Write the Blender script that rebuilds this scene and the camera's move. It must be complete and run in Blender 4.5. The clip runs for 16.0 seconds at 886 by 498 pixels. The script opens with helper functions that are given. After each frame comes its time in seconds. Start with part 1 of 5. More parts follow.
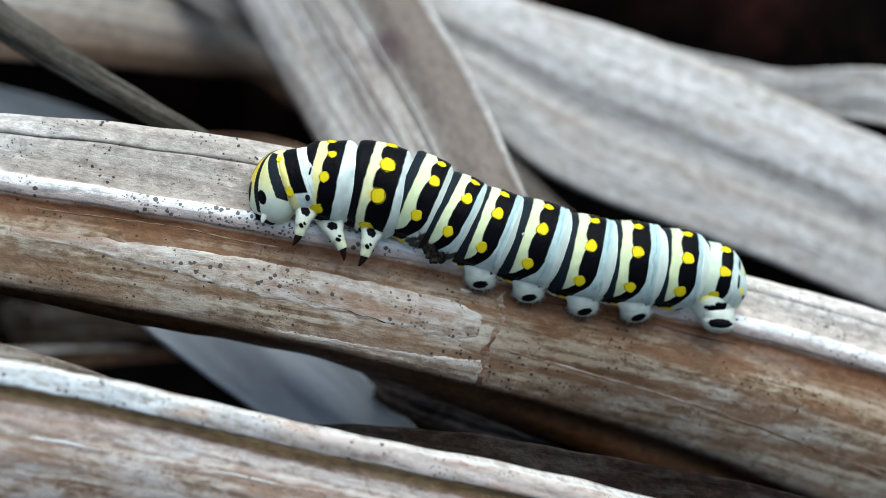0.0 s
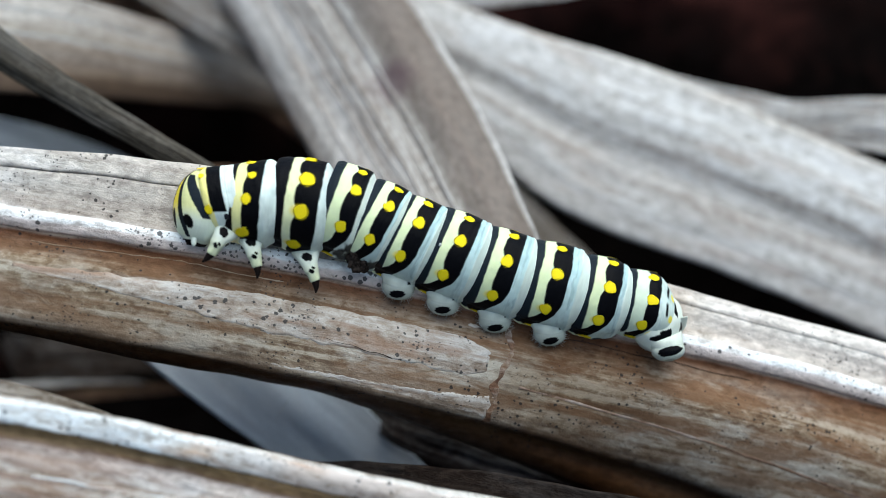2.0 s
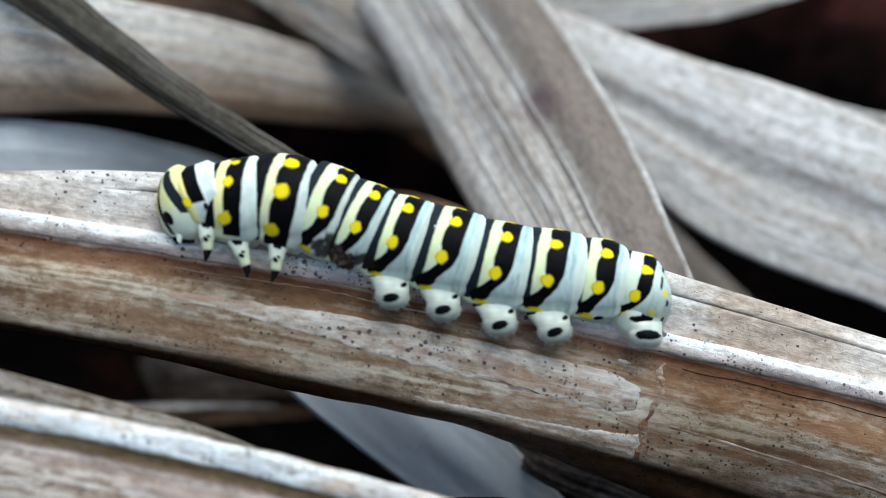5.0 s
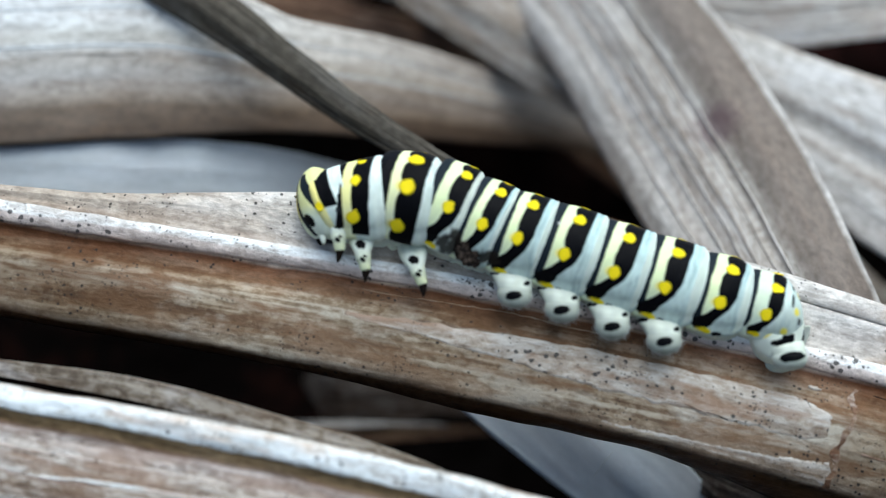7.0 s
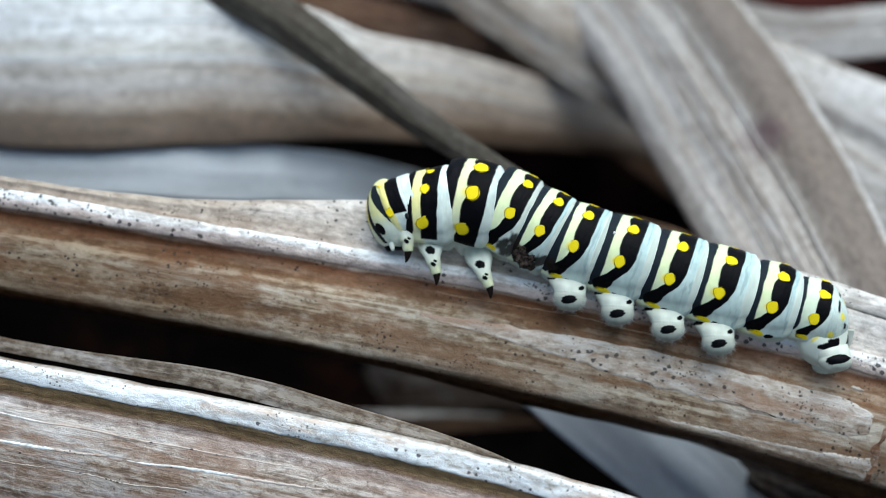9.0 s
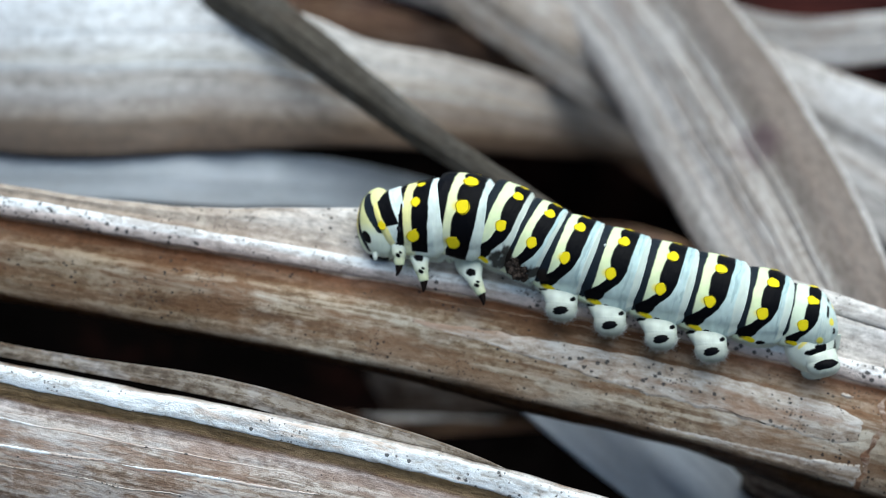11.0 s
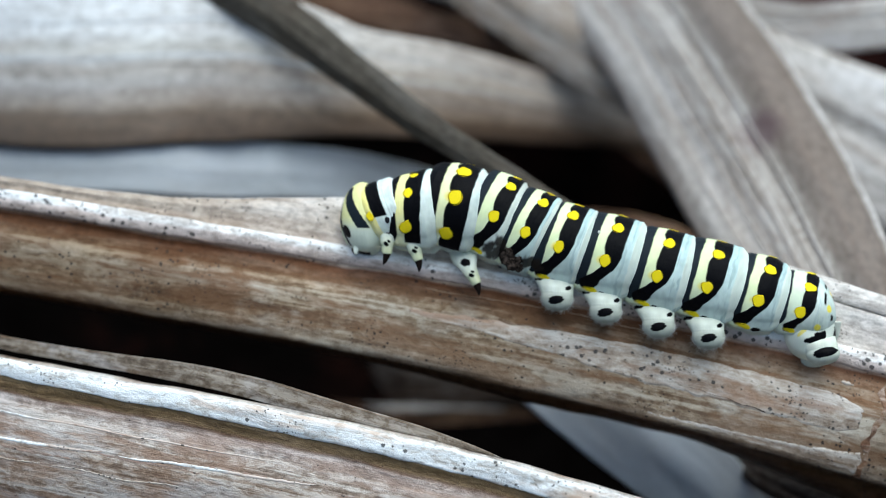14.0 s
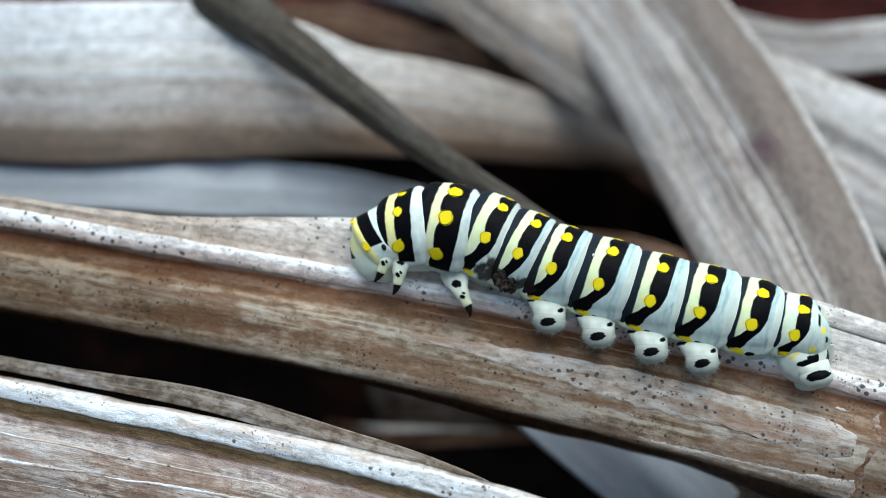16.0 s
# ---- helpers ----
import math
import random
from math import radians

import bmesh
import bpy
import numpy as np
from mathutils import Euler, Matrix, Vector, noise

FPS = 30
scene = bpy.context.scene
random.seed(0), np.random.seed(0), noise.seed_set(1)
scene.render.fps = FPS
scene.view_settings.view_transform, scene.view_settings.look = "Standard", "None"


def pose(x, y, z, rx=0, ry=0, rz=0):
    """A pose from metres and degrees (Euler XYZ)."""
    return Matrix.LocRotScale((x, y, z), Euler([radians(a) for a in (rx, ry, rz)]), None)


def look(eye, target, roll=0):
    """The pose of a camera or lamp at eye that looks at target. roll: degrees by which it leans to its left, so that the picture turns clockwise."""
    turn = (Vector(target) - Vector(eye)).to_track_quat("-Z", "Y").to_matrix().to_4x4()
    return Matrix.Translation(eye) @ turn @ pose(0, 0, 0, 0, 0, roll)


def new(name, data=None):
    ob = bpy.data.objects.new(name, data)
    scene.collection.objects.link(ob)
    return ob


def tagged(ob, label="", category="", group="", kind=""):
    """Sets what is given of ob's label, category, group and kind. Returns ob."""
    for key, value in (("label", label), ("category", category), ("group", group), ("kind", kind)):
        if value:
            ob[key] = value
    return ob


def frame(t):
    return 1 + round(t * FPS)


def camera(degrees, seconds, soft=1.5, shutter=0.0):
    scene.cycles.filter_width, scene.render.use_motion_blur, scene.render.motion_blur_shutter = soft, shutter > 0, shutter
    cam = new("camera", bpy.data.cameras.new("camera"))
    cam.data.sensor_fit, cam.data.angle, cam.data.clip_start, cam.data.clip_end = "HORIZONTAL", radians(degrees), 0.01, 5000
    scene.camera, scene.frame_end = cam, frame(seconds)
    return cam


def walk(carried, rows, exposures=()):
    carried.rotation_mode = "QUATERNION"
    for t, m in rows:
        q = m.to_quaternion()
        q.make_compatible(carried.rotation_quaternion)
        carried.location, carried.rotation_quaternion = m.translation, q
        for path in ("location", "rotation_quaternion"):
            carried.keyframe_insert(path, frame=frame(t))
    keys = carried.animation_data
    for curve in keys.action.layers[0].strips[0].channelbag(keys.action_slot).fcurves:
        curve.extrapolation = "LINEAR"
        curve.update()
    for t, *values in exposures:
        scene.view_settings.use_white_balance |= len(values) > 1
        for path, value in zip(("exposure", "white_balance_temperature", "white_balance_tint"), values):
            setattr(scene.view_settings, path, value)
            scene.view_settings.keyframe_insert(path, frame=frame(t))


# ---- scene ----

MM = 0.001
# The picture plane of the opening view: x right, y up in it, z towards the camera, in a heap 50 mm above the soil.
BASE = pose(0, 0, 0.05, 55, 0, 0)

cam = camera(32.0, 16.0, soft=0.9)
cam.data.dof.use_dof = True
cam.data.dof.focus_distance = 0.1252
cam.data.dof.aperture_fstop = 14.0
# seconds, place in millimetres in BASE, turn in degrees
PATH = [
    (0, -0.46, -1.07, 127.80, -0.82, -0.24, 0.07),
    (0.5, -0.24, -0.89, 127.68, -0.69, -0.09, 0.08),
    (1, 0.16, -1.01, 127.00, -0.77, -0.08, 0.01),
    (1.5, -0.00, 0.00, 127.00, 0.00, -0.00, 0.00),
    (2, -0.76, -0.28, 126.09, 0.09, -0.09, 0.05),
    (2.5, -2.53, -0.57, 124.99, 0.48, -0.29, 0.24),
    (3, -2.35, 0.07, 124.22, -0.82, 0.92, 0.28),
    (3.5, -3.07, 0.86, 123.60, -1.05, 1.31, 0.48),
    (3.7, -3.89, 0.31, 124.28, 0.16, 2.39, 0.81),
    (5.8, -2.97, 1.91, 122.14, 0.84, 5.80, 0.97),
    (6, -3.63, 1.22, 121.81, 1.10, 6.70, 1.01),
    (6.5, -5.93, 1.50, 122.16, 1.26, 7.78, 1.19),
    (7, -9.49, 2.47, 122.98, 0.83, 8.29, 1.28),
    (7.5, -13.26, 3.52, 128.40, 0.13, 8.64, 1.56),
    (8, -13.95, 3.85, 130.81, 0.23, 8.52, 1.72),
    (8.5, -12.75, 3.89, 131.81, 0.17, 8.94, 1.82),
    (9, -12.11, 4.43, 132.36, 0.18, 9.11, 1.86),
    (11.5, -8.12, 5.55, 133.48, 0.05, 10.35, 1.84),
    (12, -7.40, 6.19, 133.15, -0.31, 10.55, 1.66),
    (12.5, -7.56, 5.60, 133.16, 0.07, 10.64, 1.79),
    (13, -8.17, 5.02, 132.78, 0.09, 10.40, 1.74),
    (13.5, -8.04, 5.90, 133.00, 0.00, 10.85, 1.74),
    (14, -7.29, 5.37, 132.32, -0.35, 10.81, 1.55),
    (14.5, -4.93, 6.01, 131.82, 0.07, 11.37, 1.65),
    (15, -3.97, 6.00, 131.26, -0.07, 11.22, 1.73),
    (15.5, -5.64, 6.34, 131.18, -0.02, 11.21, 2.00),
    (16, -5.80, 5.88, 130.98, 0.33, 11.25, 2.05),
]
walk(cam, [(t, BASE @ pose(x * MM, y * MM, z * MM, a, b, c)) for t, x, y, z, a, b, c in PATH],
     exposures=[(0, 0.58, 5960, -1.2), (7, 0.57, 5960, -1.2), (16, 0.53, 5960, -1.2)])

# ---- light: an overcast sky, a little brighter from above and behind ----
world = bpy.data.worlds.new("overcast_sky")
scene.world = world
world.use_nodes = True
wn = world.node_tree.nodes
sky = wn.new("ShaderNodeTexSky")
sky.sky_type = "NISHITA"
sky.sun_disc = False
sky.sun_elevation, sky.sun_rotation = radians(76), radians(60)
sky.dust_density = 4.0
world.node_tree.links.new(sky.outputs[0], wn["Background"].inputs[0])
wn["Background"].inputs[1].default_value = 0.1
sun = new("sun", bpy.data.lights.new("sun", "SUN"))
sun.data.energy, sun.data.angle, sun.data.color = 2.3, radians(80), (0.98, 0.99, 1.0)
sun.matrix_basis = look((0.32, 0.18, 1.5), (0, 0, 0))


# ---- materials ----
SPOT = (-0.0019, 0.0083, -0.0050, 0.0034)  # the round stain on the crossing leaf, in that leaf's space


def material(name):
    m = bpy.data.materials.new(name)
    m.use_nodes = True
    nt = m.node_tree
    return m, nt, nt.nodes["Principled BSDF"]


class Net:
    """Short hand for wiring shader nodes."""

    def __init__(self, nt):
        self.nt = nt

    def put(self, socket, value):
        if isinstance(value, bpy.types.NodeSocket):
            self.nt.links.new(value, socket)
        elif value is not None:
            socket.default_value = value

    def uv(self, layer):
        n = self.nt.nodes.new("ShaderNodeUVMap")
        n.uv_map = layer
        return n.outputs[0]

    def obj(self):
        return self.nt.nodes.new("ShaderNodeTexCoord").outputs["Object"]

    def scaled(self, vec, x, y, z=1.0, shift=(0, 0, 0)):
        n = self.nt.nodes.new("ShaderNodeMapping")
        self.put(n.inputs["Vector"], vec)
        n.inputs["Scale"].default_value = (x, y, z)
        n.inputs["Location"].default_value = shift
        return n.outputs[0]

    def noise(self, vec, scale, detail=4.0, rough=0.55, warp=0.0):
        n = self.nt.nodes.new("ShaderNodeTexNoise")
        self.put(n.inputs["Vector"], vec)
        n.inputs["Scale"].default_value = scale
        n.inputs["Detail"].default_value = detail
        n.inputs["Roughness"].default_value = rough
        n.inputs["Distortion"].default_value = warp
        return n.outputs[0]

    def cells(self, vec, scale):
        n = self.nt.nodes.new("ShaderNodeTexVoronoi")
        self.put(n.inputs["Vector"], vec)
        n.inputs["Scale"].default_value = scale
        return n.outputs["Distance"]

    def ramp(self, fac, stops, smooth=False):
        n = self.nt.nodes.new("ShaderNodeValToRGB")
        self.put(n.inputs[0], fac)
        els = n.color_ramp.elements
        if smooth:
            n.color_ramp.interpolation = "EASE"
        while len(els) < len(stops):
            els.new(0.5)
        for e, (p, c) in zip(els, stops):
            e.position = p
            e.color = (c, c, c, 1) if isinstance(c, (int, float)) else (*c, 1)
        return n.outputs[0]

    def mix(self, fac, a, b, blend="MIX"):
        n = self.nt.nodes.new("ShaderNodeMix")
        n.data_type, n.blend_type = "RGBA", blend
        self.put(n.inputs[0], fac)
        self.put(n.inputs[6], (*a, 1) if isinstance(a, tuple) else a)
        self.put(n.inputs[7], (*b, 1) if isinstance(b, tuple) else b)
        return n.outputs[2]

    def calc(self, op, a, b=0.0):
        n = self.nt.nodes.new("ShaderNodeMath")
        n.operation = op
        self.put(n.inputs[0], a)
        self.put(n.inputs[1], b)
        return n.outputs[0]

    def split(self, vec):
        n = self.nt.nodes.new("ShaderNodeSeparateXYZ")
        self.put(n.inputs[0], vec)
        return n.outputs

    def bump(self, height, strength, distance):
        n = self.nt.nodes.new("ShaderNodeBump")
        self.put(n.inputs["Height"], height)
        n.inputs["Strength"].default_value = strength
        n.inputs["Distance"].default_value = distance
        return n.outputs[0]


def dry_leaf(name, dark, mid, pale, bleach=0.5, specks=0.35, seed=0.0, rough=0.5, across=None, streak=1.0, fibre=0.3, grey=(0.6, 0.57, 0.56), rust=0.5, spot=None, relief=1.0, specular=0.35, along=None, run=0.05, gain=1.0, rusting=0.62, wide=0.4):
    """Weathered leaf: fibres along it, bleached patches, rusty stains, mould specks. Layer "mm" holds millimetres along and across,
    layer "profile" the share across. across: colours by that share, as (share, colour, weight). along: how it is tinted by the share of the length. spot: a round stain at (x, y, z, radius)."""
    m, nt, bsdf = material(name)
    k = Net(nt)
    mm = k.uv("mm")
    moved = k.scaled(mm, 1, 1, 1, (seed * 7.3, seed * 3.1, seed))
    fine = k.noise(k.scaled(moved, 0.13, 5.5), 1.0, 4.0, 0.6, 0.15)
    broad = k.noise(k.scaled(moved, run, 0.7 * streak), 1.0, 5.0, 0.62, 0.35)
    stain = k.noise(k.scaled(moved, 0.12, 0.32), 1.0, 5.0, 0.65, 0.5)
    mottle = k.noise(k.scaled(moved, 0.8, 1.5, 1, (11, 5, 2)), 1.0, 6.0, 0.72, 0.3)
    mixed = k.calc("ADD", k.calc("ADD", k.calc("MULTIPLY", fine, fibre), k.calc("MULTIPLY", broad, wide)), k.calc("MULTIPLY", mottle, 1 - wide - fibre))
    col = k.ramp(mixed, [(0.485 - 0.115 / gain, dark), (0.485, mid), (0.485 + 0.115 / gain, pale)])
    col = k.mix(k.ramp(k.calc("ADD", stain, k.calc("MULTIPLY", mottle, 0.25)), [(0.6, 0.0), (0.76, bleach)]), col, grey)
    rusty = k.noise(k.scaled(moved, 0.1, 0.5, 1, (31, 7, 0)), 1.0, 5.0, 0.65, 0.4)
    col = k.mix(k.ramp(k.calc("ADD", rusty, k.calc("MULTIPLY", fine, 0.2)), [(rusting, 0.0), (rusting + 0.14, rust)]), col, (mid[0] * 0.7, mid[1] * 0.48, mid[2] * 0.34))
    if across:
        wob = k.calc("MULTIPLY", k.calc("SUBTRACT", k.noise(k.scaled(moved, 0.14, 0.05), 1.0, 4.0), 0.5), 0.05)
        share = k.calc("ADD", k.split(k.uv("profile"))[1], wob)
        tint = k.mix(k.ramp(mixed, [(0.4, 0.3), (0.55, 0.0)]), k.ramp(share, [(p, c) for p, c, w in across]), dark)
        tint = k.mix(1.0, tint, k.ramp(mottle, [(0.35, 0.72), (0.65, 1.25)]), "MULTIPLY")
        col = k.mix(k.ramp(share, [(p, w) for p, c, w in across]), col, tint)
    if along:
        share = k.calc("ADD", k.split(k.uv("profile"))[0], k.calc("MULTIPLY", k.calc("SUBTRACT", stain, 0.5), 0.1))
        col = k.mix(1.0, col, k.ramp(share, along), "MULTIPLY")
    if spot:
        n = nt.nodes.new("ShaderNodeVectorMath")
        n.operation = "DISTANCE"
        nt.links.new(k.obj(), n.inputs[0])
        n.inputs[1].default_value = spot[:3]
        off = k.calc("ADD", k.calc("DIVIDE", n.outputs["Value"], spot[3]), k.calc("MULTIPLY", k.calc("SUBTRACT", mottle, 0.5), 0.8))
        col = k.mix(k.ramp(off, [(0.35, 0.75), (0.9, 0.0)]), col, (0.1, 0.055, 0.06))
    if specks:
        where = k.ramp(k.noise(k.scaled(moved, 0.16, 0.24, 1, (3, 17, 0)), 1.0, 3.0, 0.6), [(0.44, 0.0), (0.6, 0.4)])
        ragged = k.scaled(moved, 1.5, 1.7)
        dots = k.calc("ADD", k.cells(ragged, 1.0), k.calc("MULTIPLY", k.calc("SUBTRACT", k.noise(k.scaled(moved, 5, 6, 1, (2, 8, 0)), 1.0, 2.0, 0.6), 0.5), 0.34))
        col = k.mix(k.calc("MULTIPLY", k.calc("LESS_THAN", dots, k.calc("MULTIPLY", where, specks * 0.6)), 0.88), col, (0.022, 0.02, 0.02))
        dots = k.calc("ADD", k.cells(k.scaled(moved, 2.8, 3.2, 1, (4, 9, 0)), 1.0), k.calc("MULTIPLY", k.calc("SUBTRACT", k.noise(k.scaled(moved, 8, 9, 1, (5, 3, 0)), 1.0, 2.0, 0.6), 0.5), 0.36))
        wide = k.ramp(k.noise(k.scaled(moved, 0.22, 0.3, 1, (13, 1, 0)), 1.0, 3.0, 0.6), [(0.46, 0.0), (0.62, 0.38)])
        col = k.mix(k.calc("MULTIPLY", k.calc("LESS_THAN", dots, k.calc("MULTIPLY", wide, specks * 0.7)), 0.8), col, (0.03, 0.026, 0.026))
    nt.links.new(col, bsdf.inputs["Base Color"])
    k.put(bsdf.inputs["Roughness"], k.ramp(mottle, [(0.3, rough + 0.12), (0.7, rough - 0.08)]))
    bsdf.inputs["Specular IOR Level"].default_value = specular
    high = k.calc("ADD", k.calc("ADD", k.calc("MULTIPLY", fine, 2 * fibre), k.calc("MULTIPLY", mottle, 0.9)), k.calc("MULTIPLY", stain, 0.4))
    nt.links.new(k.bump(high, 0.8 * relief, 0.0003), bsdf.inputs["Normal"])
    return m


BROWN, TAN, PALE = (0.085, 0.045, 0.022), (0.232, 0.174, 0.112), (0.485, 0.43, 0.345)
# along lightens and darkens the stalk stretch by stretch
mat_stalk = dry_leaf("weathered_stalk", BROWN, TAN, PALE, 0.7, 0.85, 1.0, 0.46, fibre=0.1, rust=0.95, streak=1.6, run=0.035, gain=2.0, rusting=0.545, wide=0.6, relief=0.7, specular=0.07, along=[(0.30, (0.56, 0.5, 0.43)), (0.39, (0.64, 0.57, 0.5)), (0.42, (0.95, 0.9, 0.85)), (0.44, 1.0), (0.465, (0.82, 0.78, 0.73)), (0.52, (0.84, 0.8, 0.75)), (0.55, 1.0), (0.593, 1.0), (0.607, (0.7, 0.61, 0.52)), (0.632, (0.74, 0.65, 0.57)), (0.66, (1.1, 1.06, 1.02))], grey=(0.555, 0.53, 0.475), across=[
    (0.0, (0.66, 0.62, 0.59), 0.8), (0.12, (0.72, 0.68, 0.65), 0.85), (0.25, (0.62, 0.56, 0.52), 0.75), (0.30, (0.75, 0.73, 0.72), 0.8), (0.385, (0.44, 0.33, 0.27), 0.7),
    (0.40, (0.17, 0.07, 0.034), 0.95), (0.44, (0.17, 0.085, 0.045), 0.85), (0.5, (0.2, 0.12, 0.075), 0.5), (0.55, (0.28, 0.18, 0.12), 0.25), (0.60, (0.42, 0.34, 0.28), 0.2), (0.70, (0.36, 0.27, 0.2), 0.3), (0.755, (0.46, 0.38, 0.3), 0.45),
    # from share 0.785 the brown underside, with its shade put into the colour
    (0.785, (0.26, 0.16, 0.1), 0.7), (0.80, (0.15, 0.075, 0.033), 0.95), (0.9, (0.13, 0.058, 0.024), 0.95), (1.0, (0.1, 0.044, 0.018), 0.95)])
mat_ridge = dry_leaf("pale_ridge", (0.4, 0.34, 0.3), (0.78, 0.755, 0.735), (0.9, 0.9, 0.9), 0.5, 1.25, 1.6, 0.4, fibre=0.06, rust=0.4, grey=(0.86, 0.86, 0.87), relief=1.1, gain=1.6, across=[
    (0.26, (0.62, 0.56, 0.52), 0.6), (0.285, (0.86, 0.86, 0.86), 0.5), (0.32, (0.84, 0.82, 0.81), 0.4), (0.33, (0.56, 0.45, 0.41), 0.75), (0.365, (0.44, 0.33, 0.28), 0.85), (0.384, (0.24, 0.13, 0.08), 0.9)])
mat_sheath = dry_leaf("grey_sheath", (0.19, 0.135, 0.095), (0.38, 0.31, 0.25), (0.56, 0.5, 0.44), 0.6, 1.15, 2.2, 0.5, fibre=0.08, rust=0.7, grey=(0.58, 0.545, 0.51), gain=1.4, wide=0.5, relief=0.7)
mat_rust = dry_leaf("rusty_tissue", (0.08, 0.036, 0.018), (0.19, 0.1, 0.055), (0.34, 0.24, 0.16), 0.3, 0.0, 2.7, 0.6, fibre=0.03)
mat_tissue = dry_leaf("brown_tissue", (0.12, 0.062, 0.035), (0.25, 0.15, 0.095), (0.38, 0.27, 0.19), 0.3, 0.1, 2.5, 0.55, fibre=0.15)
mat_straw = dry_leaf("straw_fibre", (0.16, 0.095, 0.05), (0.3, 0.2, 0.12), (0.42, 0.31, 0.2), 0.3, 0.0, 2.9, 0.5, fibre=0.3)
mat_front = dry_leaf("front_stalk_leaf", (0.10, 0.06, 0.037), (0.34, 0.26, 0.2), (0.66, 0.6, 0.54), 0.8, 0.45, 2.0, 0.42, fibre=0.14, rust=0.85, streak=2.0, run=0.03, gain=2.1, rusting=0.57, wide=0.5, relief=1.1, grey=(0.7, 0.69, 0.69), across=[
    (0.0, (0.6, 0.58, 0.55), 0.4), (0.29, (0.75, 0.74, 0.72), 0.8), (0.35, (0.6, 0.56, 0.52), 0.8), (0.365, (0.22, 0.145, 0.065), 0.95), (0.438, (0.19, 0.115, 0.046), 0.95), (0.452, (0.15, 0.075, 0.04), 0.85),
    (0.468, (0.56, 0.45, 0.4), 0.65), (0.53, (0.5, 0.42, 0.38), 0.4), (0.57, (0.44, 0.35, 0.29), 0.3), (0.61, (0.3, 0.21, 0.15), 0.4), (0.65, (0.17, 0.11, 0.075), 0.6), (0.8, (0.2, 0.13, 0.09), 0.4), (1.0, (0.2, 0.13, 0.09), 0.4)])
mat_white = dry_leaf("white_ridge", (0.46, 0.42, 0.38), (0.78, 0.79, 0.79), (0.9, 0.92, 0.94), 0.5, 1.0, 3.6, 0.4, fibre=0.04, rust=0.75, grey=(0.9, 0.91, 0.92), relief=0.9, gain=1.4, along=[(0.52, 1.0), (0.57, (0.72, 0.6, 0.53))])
mat_grey = dry_leaf("grey_dry_leaf", (0.13, 0.105, 0.085), (0.3, 0.255, 0.22), (0.47, 0.43, 0.4), 0.5, 0.0, 3.0, 0.5, fibre=0.1, relief=0.4, across=[
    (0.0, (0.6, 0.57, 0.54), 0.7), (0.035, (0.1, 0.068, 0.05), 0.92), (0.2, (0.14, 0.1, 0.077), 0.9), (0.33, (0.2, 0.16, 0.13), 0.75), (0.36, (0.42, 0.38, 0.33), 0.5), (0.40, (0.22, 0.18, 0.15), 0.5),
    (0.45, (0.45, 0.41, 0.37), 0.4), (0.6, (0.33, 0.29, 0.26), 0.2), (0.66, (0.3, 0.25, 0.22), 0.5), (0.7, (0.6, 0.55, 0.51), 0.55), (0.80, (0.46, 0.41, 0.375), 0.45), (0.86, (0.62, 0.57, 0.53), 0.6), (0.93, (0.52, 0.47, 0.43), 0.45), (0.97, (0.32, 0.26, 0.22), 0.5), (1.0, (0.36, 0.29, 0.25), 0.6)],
    spot=SPOT)
mat_grey_b = dry_leaf("pale_dry_leaf", (0.17, 0.14, 0.115), (0.36, 0.315, 0.28), (0.54, 0.505, 0.475), 0.55, 0.0, 4.0, 0.5, fibre=0.1, relief=0.6)
# dark bands at 0.455 and 0.68 put groove and ridge shade into the colour
mat_broad = dry_leaf("broad_pale_leaf", (0.22, 0.185, 0.16), (0.45, 0.41, 0.375), (0.66, 0.63, 0.61), 0.55, 0.0, 4.2, 0.5, fibre=0.08, relief=0.35, gain=1.3, across=[
    (0.0, (0.4, 0.34, 0.28), 0.5), (0.08, (0.58, 0.55, 0.53), 0.3), (0.4, (0.6, 0.57, 0.55), 0.2), (0.455, (0.26, 0.21, 0.18), 0.7), (0.5, (0.5, 0.46, 0.43), 0.2), (0.68, (0.32, 0.26, 0.22), 0.65), (0.75, (0.58, 0.55, 0.53), 0.3), (0.9, (0.45, 0.4, 0.37), 0.4), (1.0, (0.52, 0.5, 0.5), 0.5)])
# along darkens the right-hand end: shade put into the leaf's colour
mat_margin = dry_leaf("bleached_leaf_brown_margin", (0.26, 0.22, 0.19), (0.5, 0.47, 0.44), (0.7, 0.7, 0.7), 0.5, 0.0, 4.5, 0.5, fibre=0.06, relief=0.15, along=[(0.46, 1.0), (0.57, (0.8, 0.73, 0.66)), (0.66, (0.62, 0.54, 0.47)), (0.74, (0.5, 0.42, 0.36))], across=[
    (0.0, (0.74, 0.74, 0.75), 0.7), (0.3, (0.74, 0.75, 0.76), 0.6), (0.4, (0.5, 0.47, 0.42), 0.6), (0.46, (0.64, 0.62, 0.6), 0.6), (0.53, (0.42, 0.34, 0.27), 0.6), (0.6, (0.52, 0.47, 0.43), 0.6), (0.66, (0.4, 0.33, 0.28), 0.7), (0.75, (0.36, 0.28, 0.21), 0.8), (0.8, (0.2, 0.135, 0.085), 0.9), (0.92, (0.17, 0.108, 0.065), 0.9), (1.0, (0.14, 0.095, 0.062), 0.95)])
mat_tan = dry_leaf("tan_dry_leaf", (0.12, 0.08, 0.055), (0.26, 0.208, 0.166), (0.42, 0.365, 0.31), 0.3, 0.0, 5.0, 0.5, fibre=0.14)
